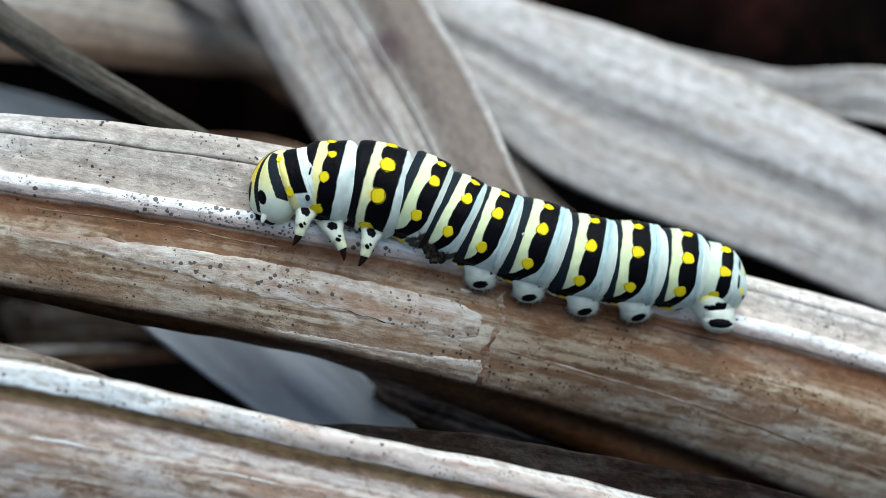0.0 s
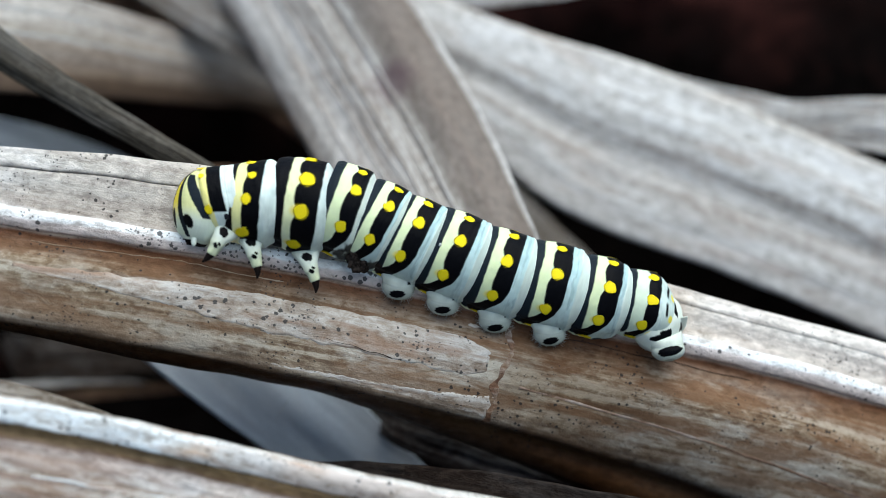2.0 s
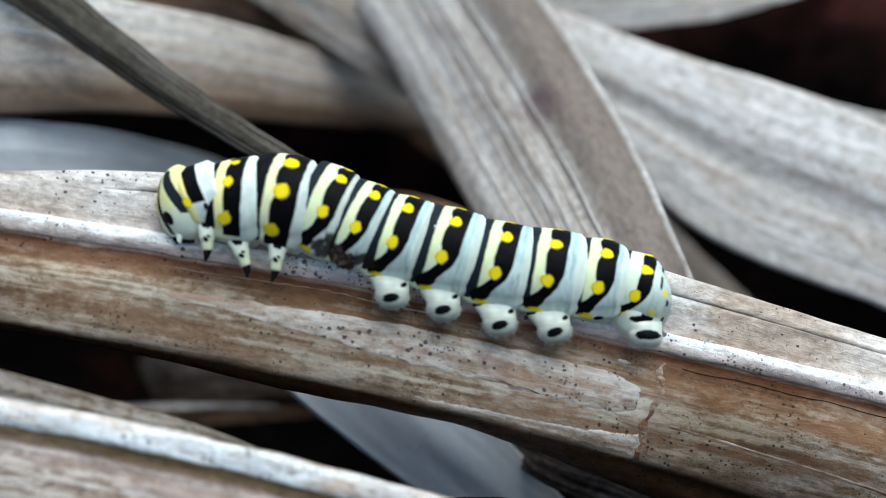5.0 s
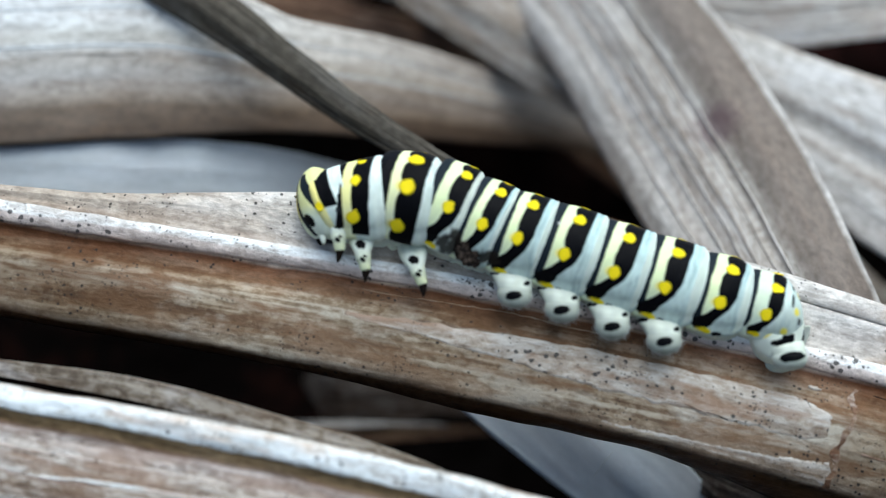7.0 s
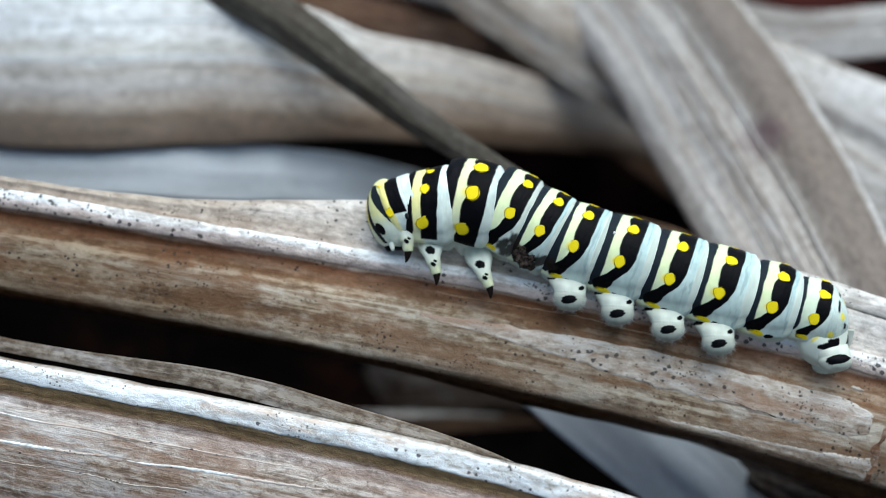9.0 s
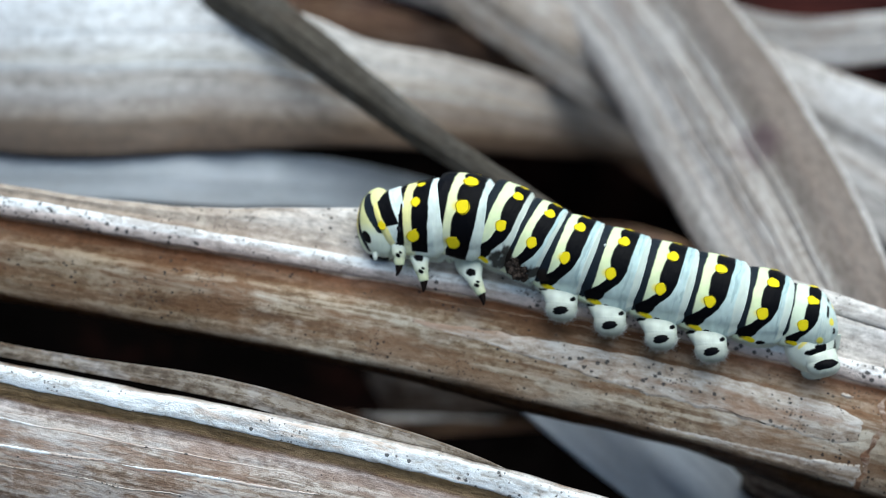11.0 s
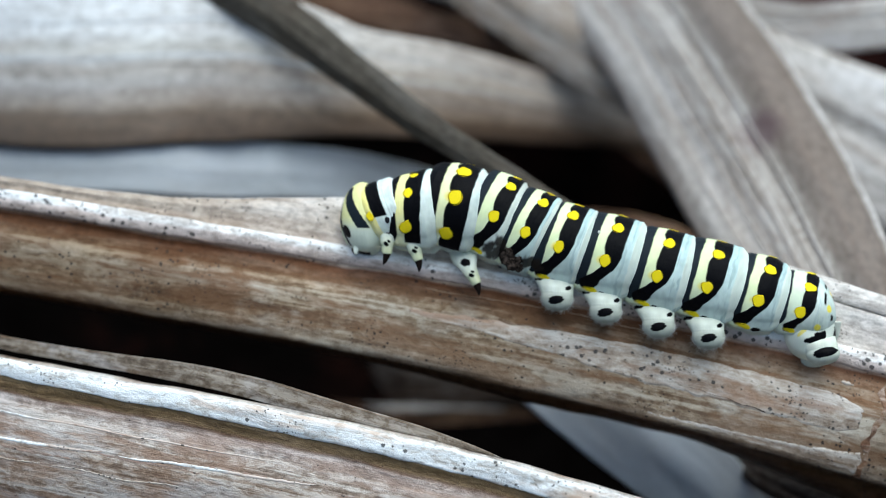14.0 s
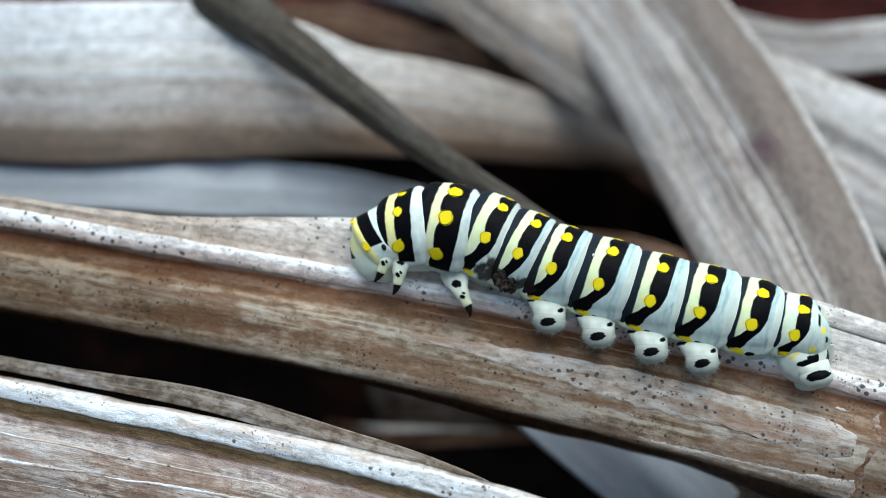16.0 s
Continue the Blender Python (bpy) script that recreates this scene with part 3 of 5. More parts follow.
for s0, mat in ((0.365, mat_grey_b), (0.445, mat_grey_b), (0.52, mat_tan), (0.58, mat_grey_b), (0.66, mat_grey_b), (0.78, mat_grey_b)):
    patch("vein", crossing, mat, -34, 14, lambda f, s0=s0: s0 + 0.02 * f, lambda f, s0=s0: s0 + 0.014 + 0.02 * f, 0.22, "", 80, 4, int(s0 * 50))
broad_leaf = blade("dry_leaf", [(-62, 46, -60, 0, 6), (-30, 33.5, -42, 0, 5.2), (0, 19.5, -32, 0, 5.6), (15, 11.4, -29, 0, 8.4), (30, 5.2, -27, 0, 8.1), (45, -1.2, -26, 0, 8.0), (75, -14, -26, 0, 9), (115, -40, -36, 0, 6)],
      mat_broad, "broad pale grey dry leaf with a dark lengthwise groove", ((-1, 0.1), (-0.5, 0.09), (-0.2, 0.07), (-0.08, -0.02), (0.06, 0.08), (0.5, 0.06), (1, -0.1)), 0.1, n=130, seed=12, edge=0.15)
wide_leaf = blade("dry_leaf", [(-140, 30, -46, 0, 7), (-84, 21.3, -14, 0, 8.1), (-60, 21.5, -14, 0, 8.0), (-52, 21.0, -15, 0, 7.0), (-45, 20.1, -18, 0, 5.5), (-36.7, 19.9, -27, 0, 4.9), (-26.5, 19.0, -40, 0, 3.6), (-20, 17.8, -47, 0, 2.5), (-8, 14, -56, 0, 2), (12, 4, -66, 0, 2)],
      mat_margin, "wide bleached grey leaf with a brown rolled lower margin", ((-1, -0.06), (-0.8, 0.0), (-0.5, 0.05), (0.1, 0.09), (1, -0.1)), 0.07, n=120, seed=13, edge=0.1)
lower_leaf = blade("dry_leaf", [(-140, 6, -44, 0, 4), (-84, 10.8, -15, 0, 2.8), (-58, 11.0, -15.5, 0, 2.8), (-51, 11.0, -18, 0, 2.7), (-45.5, 10.7, -24, 0, 2.5), (-39, 9.6, -40, 0, 1.8), (-31, 6, -60, 0, 1.2), (-18, 0, -84, 0, 1.0)],
      mat_blue, "smooth blue-grey leaf under the wider one", FLAT, 0.03, seed=14, edge=0.06)
strip = blade("leaf_strip", [(-84, 47, -34, 0, 2.6), (-66, 35, -18, 0, 3.2), (-56, 28.6, -13, 5, 2.7), (-46.8, 22.4, -11, 8, 2.0), (-38, 16.3, -10, 8, 1.55), (-28.5, 10.6, -8, 8, 1.2), (-20, 5.6, -7, 8, 1.0), (-8, -4, -9, 0, 0.9), (10, -22, -22, 0, 0.8)],
      mat_olive, "narrow olive brown dry blade leaning across the leaves", ((-1, -0.15), (-0.2, 0.25), (0.15, 0.15), (1, -0.25)), 0.12, seed=15, edge=0.15)
half_leaf = blade("dry_leaf", [(-70, 54, -60, 0, 4.5), (-41, 36.8, -40, 0, 4), (-34.6, 32.4, -37, 0, 4), (-23.0, 25.3, -36, 0, 4), (-15.8, 20.6, -36, 0, 3.9), (0, 8, -40, 0, 4), (22, -10, -54, 0, 3)],
      mat_tan, "grey dry leaf half covered by the crossing blade", ((-1, -0.1), (0, 0.15), (0.3, 0.1), (1, -0.2)), 0.1, seed=16, edge=0.2)
blade("dry_leaf", [(-60, 46, -70, 0, 4), (-30, 37, -50, 0, 4.5), (-6, 29.8, -44, 0, 2.8), (8, 29.6, -43, 0, 2.8), (22, 34, -52, 0, 2.6), (40, 44, -80, 0, 2)],
      mat_grey_b, "distant pale grey leaf in the heap", FLAT, 0.15, seed=17, edge=0.2)
blade("dry_leaf", [(0, 25, -42, 0, 1.6), (18, 17.7, -34, 0, 1.7), (34, 13.2, -32, 0, 2.2), (52, 10.4, -32, 0, 2.9), (90, -8, -60, 0, 2)],
      mat_grey_b, "pale blue-grey leaf showing under the broad one", FLAT, 0.03, seed=18, edge=0.2)
blade("dry_leaf", [(-80, 30, -60, 0, 3), (-58, 32, -46, 0, 2.4), (-44, 29.6, -44, 0, 1.8), (-34, 26, -46, 0, 1.6), (-10, 10, -64, 0, 1.5)],
      mat_rufous, "reddish brown scrap of leaf deep in the heap", FLAT, 0.15, seed=19, edge=0.3)
blade("dry_leaf", [(-46, -2, -46, 0, 2), (-40.5, 0, -32, 0, 3.5), (-32.8, 0.5, -21, 0, 5), (-25.4, -4.6, -14, 0, 5.8), (-15.0, -13.4, -12.5, 0, 4.9), (-4.6, -22.3, -16, 0, 3.3), (6, -33, -22, 0, 3), (20, -48, -32, 0, 3)],
      mat_shade, "smooth blue-grey leaf in the shade under the stalk", ((-1, -0.1), (0, 0.1), (1, -0.1)), 0.03, n=100, seed=20, edge=0.05)
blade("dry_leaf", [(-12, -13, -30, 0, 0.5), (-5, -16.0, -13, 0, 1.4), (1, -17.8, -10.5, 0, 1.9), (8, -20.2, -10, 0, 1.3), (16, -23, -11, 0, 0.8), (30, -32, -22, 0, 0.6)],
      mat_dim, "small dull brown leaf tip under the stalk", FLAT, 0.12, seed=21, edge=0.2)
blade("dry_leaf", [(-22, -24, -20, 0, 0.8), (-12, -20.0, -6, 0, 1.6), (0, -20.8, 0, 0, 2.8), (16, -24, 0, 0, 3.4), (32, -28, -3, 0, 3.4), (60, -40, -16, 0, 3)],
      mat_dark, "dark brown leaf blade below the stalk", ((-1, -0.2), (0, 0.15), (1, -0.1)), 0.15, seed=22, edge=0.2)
edge_strip = blade("leaf_strip", [(-140, -8, -24, 0, 1.4), (-100, -1, 4, 0, 1.4), (-69, -5.1, 9.5, 0, 0.6), (-50, -7.3, 10, 0, 0.9), (-38, -9.9, 10, 0, 0.9), (-29, -12.0, 9.6, 0, 0.6), (-22, -14.6, 9, 0, 0.3)],
      mat_strip, "thin grey-brown leaf edge behind the white ridge", FLAT, 0.02, seed=23, edge=0.06)
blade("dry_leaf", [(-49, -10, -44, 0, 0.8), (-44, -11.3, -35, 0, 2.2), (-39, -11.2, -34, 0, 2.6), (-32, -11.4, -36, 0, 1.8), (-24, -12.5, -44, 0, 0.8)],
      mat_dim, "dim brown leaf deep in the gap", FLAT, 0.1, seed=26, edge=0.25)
blade("leaf_strip", [(-48, -14.3, -36, 0, 0.1), (-45, -14.1, -33, 0, 0.34), (-41, -13.95, -33, 0, 0.32), (-36, -13.8, -33.5, 0, 0.15), (-32, -14, -36, 0, 0.08)],
      mat_broad, "thin pale edge of a leaf in the gap", FLAT, 0.03, seed=28, edge=0.1)
blade("dry_leaf", [(-54, -15.4, -44, 0, 0.4), (-47, -15.2, -36, 0, 0.9), (-41, -15.0, -35, 0, 1.0), (-35, -14.9, -36, 0, 0.8), (-28, -15.2, -44, 0, 0.4)],
      mat_rufous, "dark reddish leaf scrap in the gap", FLAT, 0.12, seed=24, edge=0.25)
blade("dry_leaf", [(-50, -8, -50, 0, 2), (-36, 3, -30, 0, 2.2), (-24, 6.0, -24, 0, 2.0), (-12, 4.2, -22, 0, 1.8), (2, -6, -34, 0, 1.5)],
      mat_rufous, "rufous brown leaf deep behind the stalk", FLAT, 0.15, seed=25, edge=0.2)
blade("dry_leaf", [(10, 52, -76, 0, 3), (30, 40, -72, 0, 3.5), (46, 31, -70, 0, 3.5), (64, 22, -70, 0, 3.5), (95, 5, -84, 0, 3)],
      mat_rufous, "reddish brown leaf far back in the shade", FLAT, 0.15, seed=27, edge=0.3)
for leaf, mat, x0, x1, shares in ((broad_leaf, mat_broad, -40, 95, (0.2, 0.52, 0.56, 0.8)), (wide_leaf, mat_blue, -110, -20, (0.22, 0.45)), (half_leaf, mat_tan, -60, 0, (0.3, 0.55)),
                                  (strip, mat_olive, -75, -10, (0.42,)), (lower_leaf, mat_blue, -110, -40, (0.5,)), (edge_strip, mat_straw, -100, -26, (0.06,))):
    for s0 in shares:
        patch("vein", leaf, mat, x0, x1, lambda f, s0=s0: s0 + 0.01 * math.sin(f * 5 + s0 * 30), lambda f, s0=s0: s0 + 0.016 + 0.01 * math.sin(f * 5 + s0 * 30), 0.06, "", 70, 4, int(s0 * 90))


def thread_profile(sizes, along):
    return [(sizes[0] * math.cos(t * 1.0472), sizes[0] * math.sin(t * 1.0472), t / 6) for t in range(6)]


hair = sweep("hair", [(-15.4, -15.4, -11.6, 0, 0.03), (-15.0, -14.6, -10.6, 0, 0.03), (-14.3, -13.6, -10.0, 0, 0.03), (-13.8, -13.0, -9.7, 0, 0.015)], thread_profile, mat_hair, n=24)
tagged(hair, "fine pale hair standing on the grey leaf", "hair")


# ---- the caterpillar ----
BLACK, CREAM, BLUE = np.array((0.003, 0.003, 0.004)), np.array((0.74, 0.80, 0.48)), np.array((0.47, 0.62, 0.62))
YELLOW = np.array((0.92, 0.7, 0.012))
WHITE, SLATE = np.array((0.82, 0.85, 0.74)), np.array((0.014, 0.019, 0.025))


def between(x, lo, hi, soft=0.012):
    return np.clip((np.asarray(x) - lo) / soft + 0.5, 0, 1) * np.clip((hi - np.asarray(x)) / soft + 0.5, 0, 1)


def over(col, colour, f):
    return col * (1 - f[..., None]) + np.asarray(colour) * f[..., None]


# how far the edges of a ring's black band run forward towards the belly: degrees above the flank, front edge, rear edge
WEDGE = np.array([(-66, -0.30, -0.46), (-60, -0.36, -0.42), (-52, -0.34, -0.33), (-44, -0.23, -0.30), (-35, -0.08, -0.20), (-26, -0.0, -0.10), (-18, 0.0, -0.05), (-8, 0.0, -0.01), (90, 0.0, 0.0)])


def ring_colour(look_of, spots, S, TH, wob, blotch, fine):
    """The pattern over a ring: S along it, TH degrees above the flank. look_of: edges of the dark, cream and black bands, their colours, where the dark
    band ends, how far the wedge runs, dark stains (s, degrees, size)."""
    lo, dark_to, black_from, black_to = look_of["edges"]
    wedge = look_of.get("wedge", 1.0)
    x = S + wob
    down = np.clip((40 - TH) / 100, 0, 1)[..., None]
    pale = np.asarray(look_of["pale"]) * (1 - 0.6 * down) + look_of.get("low", WHITE * 0.88) * 0.6 * down
    col = pale * (0.86 + 0.2 * np.clip(blotch, 0, 1))[..., None]
    # bluish crease shade painted into the wrinkles, and a white rim at the fold before the next ring
    col = over(col, BLUE * 0.62, 0.55 * np.clip((fine - 0.58) * 7, 0, 1) * between(S, black_to, 0.8, 0.1) * look_of.get("wrinkle", 1.0))
    col = over(col, WHITE, 0.7 * between(x, look_of.get("rim", 0.5) - 0.05, 0.9, 0.03) * (TH > -62))
    front = np.interp(TH, WEDGE[:, 0], WEDGE[:, 1]) * wedge + black_from
    rear = np.interp(TH, WEDGE[:, 0], WEDGE[:, 2]) * wedge + black_to
    cream_low = np.clip((-TH - 12) / 40, 0, 1)[..., None]
    cream = np.asarray(look_of["cream"]) * (1 - 0.45 * cream_low) + WHITE * 0.45 * cream_low
    to = np.maximum(front + 0.05, black_from + 0.05 - 0.9 * np.clip((-TH - 38) / 40, 0, 0.3))
    f = between(x, lo - 0.3, to) * between(TH, -74, 200, 8.0)
    col = col * (1 - f[..., None]) + cream * (0.93 + 0.1 * np.clip(blotch, 0, 1))[..., None] * f[..., None]
    end = look_of.get("dark_end", -52)
    thin = np.clip((TH - end) / 16, 0, 1) ** 0.6
    col = over(col, look_of["dark"], between(x, lo - 0.2, lo + (dark_to - lo) * thin, 0.016) * (TH > end))
    for s0, low, high in look_of.get("bars", ()):
        col = over(col, BLACK, between(x, s0, s0 + 0.06, 0.016) * between(TH, low, high, 6.0))
    for s0, t0, wide, tall in look_of.get("flecks", ()):
        col = over(col, np.array((0.86, 0.72, 0.1)), np.clip((1.0 - np.hypot((x - s0) / wide, (TH - t0) / tall)) / 0.3, 0, 1))
    scallop = np.zeros_like(S)
    for s0, t0, _ in spots:
        scallop = np.maximum(scallop, np.exp(-(((TH - t0) / 9.0) ** 2)))
    edge = front - look_of.get("scallop", 0.05) * (1 - scallop) + 0.02 * scallop
    col = over(col, BLACK, between(x, edge, rear, 0.014) * between(TH, look_of.get("black_end", -64), 200, 1.5))
    col = over(col, BLACK, ((S - 0.05 + 0.004 * (TH + 67)) / 0.1) ** 2 + ((TH + 66) / 4.2) ** 2 < 1) if look_of.get("mark") else col
    for s0, t0, big in spots:
        tall = 4.2 if t0 < -50 else 7.4
        dx, dy = (S - s0) / (0.112 * big / 0.5), (TH - t0) / (tall * big / 0.5)
        dx = np.where(dx < 0, dx * (0.6 if t0 < 10 else 0.85), dx)
        soft = np.where(dx < 0, 0.6 if t0 < 10 else 0.3, 0.12)
        col = over(col, YELLOW, np.clip((1.05 - np.hypot(dx, dy) + 0.3 * wob * 8) / soft, 0, 1))
    for s0, t0, size in look_of.get("stains", ()):
        d = np.hypot((S - s0) / 0.3, (TH - t0) / 16) / size + 0.25 * (fine - 0.5) + 0.55 * (blotch - 0.5)
        col = over(col, np.array((0.022, 0.016, 0.013)), 0.93 * np.clip((1.0 - d) / 0.35, 0, 1))
    return over(col, WHITE * 0.74, np.clip((look_of.get("under", -72) - TH) / 10, 0, 1))


def part(name, me, parent, label="", m=None):
    ob = new(name, me)
    ob.parent = parent
    if m is not None:
        ob.matrix_basis = m
    if label:
        ob["label"] = label
    return ob


def segment(name, parent, length, radius, look_of, spots, seed, taper=(0.0, 0.0), label="", ends=(-0.62, 0.70), lean=0.0, tuck=0.5, nose=0.0, dome=0.0, slope=0.0, droop=0.0):
    """One ring of the body: x to the tail, y up, z to the flank; its rear slips under the next ring. Yellow warts are parts of it."""
    n, m = 84, 260
    ss = np.linspace(ends[0], ends[1], n)
    front = look_of["edges"][0]

    def size(s):
        r = 1 - 0.03 * max(0, (front + 0.08 - s) / 0.12) ** 2 - 0.15 * max(0, (s - tuck + 0.06) / 0.16) ** 0.9
        r -= 0.010 * math.exp(-(((s - look_of["edges"][3] - 0.1) / 0.02) ** 2)) + 0.008 * math.exp(-(((s - look_of["edges"][1]) / 0.02) ** 2))
        r -= nose * max(0, (-0.42 - s) / 0.2) ** 2
        if dome and s > 0.22:
            r *= math.sqrt(max(0.02, 1 - ((s - 0.22) / dome) ** 2))
        return radius * (r + 0.012 * math.cos(math.pi * s * 1.6) - taper[0] * max(0, -s) - taper[1] * max(0, s))

    angles = np.linspace(0, 2 * math.pi, m, endpoint=False)
    TH, S = np.meshgrid(np.degrees(np.arcsin(np.sin(angles))), ss)
    wob, blotch, fine = np.zeros((n, m)), np.zeros((n, m)), np.zeros((n, m))
    verts = []
    for i, s in enumerate(ss):
        r = size(s)
        for j, a in enumerate(angles):
            c, d, th = math.cos(a), math.sin(a), TH[i, j]
            wob[i, j] = 0.020 * noise.noise((c * 2.2, d * 2.2, s * 1.5 + seed * 3)) + 0.010 * noise.noise((c * 7, d * 7, s * 4 + seed))
            blotch[i, j] = 0.5 + noise.noise((s * 4, c * 3, d * 3 + seed * 5)) + 0.5 * noise.noise((s * 11, c * 8, d * 8 + seed))
            fine[i, j] = 0.5 + 0.6 * noise.noise((s * 16 + 2 * wob[i, j] * 20, c * 1.3 + seed, d * 1.3)) + 0.3 * noise.noise((s * 34, c * 3, d * 3 + seed))
            rr = r * (1 + 0.010 * noise.noise((s * 4, c * 2, d * 2 + seed)) + 0.006 * noise.noise((s * 12, c * 4, d * 4 + seed)) - 0.012 * max(0, fine[i, j] - 0.62) * (s > look_of["edges"][3]))
            rr *= 1 + 0.022 * math.exp(-(((th + 67) / 6.0) ** 2)) - 0.02 * math.exp(-(((th + 52) / 6.0) ** 2))
            if th < -72:
                rr *= 1 - 0.1 * (-th - 72) / 18
            verts.append(((s * length + lean * rr * d) * MM, (rr * d + slope * s * length - droop * max(0, s - 0.1) * length * (0.5 + 0.5 * d)) * MM, rr * c * MM))
    cols = ring_colour(look_of, spots, S, TH, wob, blotch, fine)
    ob = part(name, mesh_of(name, verts, tube_faces(n, m), mat_skin, colours=cols.reshape(-1, 3)), parent, label)
    for s, th, big in spots:
        for flip in (1, -1):
            a = radians(th)
            r = size(s)
            out = Vector((0, math.sin(a), math.cos(a) * flip))
            turn = Matrix((Vector((1, 0, 0)), out.cross(Vector((1, 0, 0))), out)).transposed().to_4x4()
            wide, tall = (1.15, 0.55) if th < -50 else (1.0, 1.06)
            part("wart", wart_mesh(seed * 11 + th), ob, "", Matrix.Translation(((s * length + lean * r * math.sin(a)) * MM, (out.y * r + slope * s * length) * MM, out.z * r * MM)) @ turn @ Matrix.Diagonal((big * wide * 0.94, big * tall * 0.94, big * 0.045, 1)))
    return ob


WARTS = {}


def wart_mesh(seed):
    """A low, uneven yellow swelling that runs out into the skin."""
    k = int(abs(seed) * 7) % 8
    if k not in WARTS:
        n, m = 9, 24
        verts = []
        for i in range(n):
            r = 1 - 0.98 * i / (n - 1)
            for j in range(m):
                a = 2 * math.pi * j / m
                wob = r * (1 + 0.34 * noise.noise((math.cos(a) * 1.1, math.sin(a) * 1.1, k * 3.7)))
                verts.append((math.cos(a) * wob * MM, math.sin(a) * wob * MM, (1.15 * (1 - r * r) - 0.2) * MM))
        WARTS[k] = mesh_of("wart", verts, tube_faces(n, m), mat_skin, colours=np.tile(YELLOW, (n * m, 1)))
    return WARTS[k]


def lumpy_leg(name, stations, colour):
    """A tapering limb from rows (x, y, z, radius x, radius z), with its pattern by height."""
    rows, m = glide(stations, 64), 64
    verts, cols = [], []
    for x, y, z, rx, rz in rows:
        for j in range(m):
            a = 2 * math.pi * j / m
            verts.append(((x + rx * math.cos(a)) * MM, y * MM, (z + rz * math.sin(a)) * MM))
            cols.append(colour(x + rx * math.cos(a), y, a))
    return mesh_of(name, verts, tube_faces(64, m), mat_skin, colours=cols)


def ball(name, mat, radii, seed=0, lump=0.04, n=22, m=36, shape=None, colour=None):
    verts, cols = [], []
    for i in range(n):
        e = math.pi * (i / (n - 1) - 0.5)
        for j in range(m):
            a = 2 * math.pi * j / m
            d = np.array((math.cos(e) * math.cos(a), math.sin(e), math.cos(e) * math.sin(a)))
            k = 1 + lump * noise.noise(tuple(d * 1.8 + seed))
            p = d * radii * k
            if shape:
                p = shape(p, d)
            verts.append(p * MM)
            cols.append(colour(d) if colour else (0.7, 0.74, 0.7))
    return mesh_of(name, verts, tube_faces(n, m), mat, colours=cols)


caterpillar = tagged(new("caterpillar"), "plump caterpillar banded black, pale blue and cream, with yellow spots", "caterpillar")
caterpillar.matrix_basis = BASE


def ring_look(edges, pale=BLUE, cream=CREAM, dark=SLATE, **more):
    return dict(edges=edges, pale=pale, cream=cream, dark=dark, **more)


BODY = {}
MILK = WHITE * 0.97 + np.array((-0.05, 0.0, 0.06))
BODY["metathorax"] = segment("body_ring", caterpillar, 4.3, 3.85, ring_look((-0.53, -0.32, -0.09, 0.31), MILK, np.array((0.80, 0.80, 0.47)), BLACK * 1.6, dark_end=-82, wedge=0.25, wrinkle=0.2, scallop=0.07, rim=0.8, black_end=-74, under=-80),
                             ((-0.01, 84, 0.52), (0.02, 43, 0.66), (0.0, 2, 0.62), (-0.08, -46, 0.62)), 2, taper=(0.10, 0.06), tuck=0.37, slope=-0.05)
BODY["mesothorax"] = segment("body_ring", caterpillar, 3.8, 3.4, ring_look((-0.50, -0.37, -0.16, 0.2), MILK, np.array((0.87, 0.81, 0.36)), BLACK * 1.6, dark_end=-64, wedge=0.12, wrinkle=0.1, scallop=0.02, rim=0.8, black_end=-62, under=-80),
                             ((-0.12, 84, 0.42), (-0.03, 50, 0.4), (-0.1, 15, 0.46), (-0.14, -34, 0.58)), 1, taper=(0.14, -0.2), tuck=0.36, slope=0.05)
BODY["prothorax"] = segment("body_ring", caterpillar, 2.7, 2.85, ring_look((-0.62, -0.6, -0.37, 0.06), MILK, np.array((0.88, 0.78, 0.28)), WHITE, wedge=0.0, wrinkle=0.0, scallop=0.0, rim=0.8, black_end=-12, low=WHITE * 0.95),
                            ((-0.48, 84, 0.44), (-0.48, 54, 0.32), (-0.44, -8, 0.4)), 0, taper=(0.03, -0.1), lean=-0.2, tuck=0.5, ends=(-0.66, 0.66), nose=0.1)
part("spiracle", ball("spiracle", mat_black, np.array((0.2, 0.34, 0.12))), BODY["prothorax"], "dark oval breathing hole", pose(0.22 * MM, -0.95 * MM, 2.72 * MM))
# how far each ring of the abdomen is skewed upwards to the rear
SLOPES = (-0.06, 0.06, 0.08, 0.045, 0.03, 0.025, 0.04)
# key, length, radius, seed, band edges, where the next ring begins, stains
RINGS = [
    ("abdomen_1", 3.35, 3.78, 3, (-0.55, -0.39, -0.08, 0.28), 0.34, ((0.32, -56, 1.2), (0.45, -38, 0.9))),
    ("abdomen_2", 3.0, 3.68, 4, (-0.55, -0.36, -0.07, 0.29), 0.44, ((-0.42, -44, 1.2), (-0.1, -58, 1.2), (0.4, -50, 0.8))),
    ("abdomen_3", 3.5, 3.62, 5, (-0.53, -0.345, -0.1, 0.27), 0.49, ((-0.45, -46, 0.7),)),
    ("abdomen_4", 4.0, 3.66, 6, (-0.52, -0.34, -0.1, 0.25), 0.49, ()),
    ("abdomen_5", 4.05, 3.62, 7, (-0.52, -0.34, -0.1, 0.24), 0.48, ()),
    ("abdomen_6", 4.1, 3.58, 8, (-0.52, -0.34, -0.1, 0.24), 0.5, ()),
    ("abdomen_7", 3.95, 3.42, 9, (-0.51, -0.35, -0.11, 0.23), 0.4, ()),
]
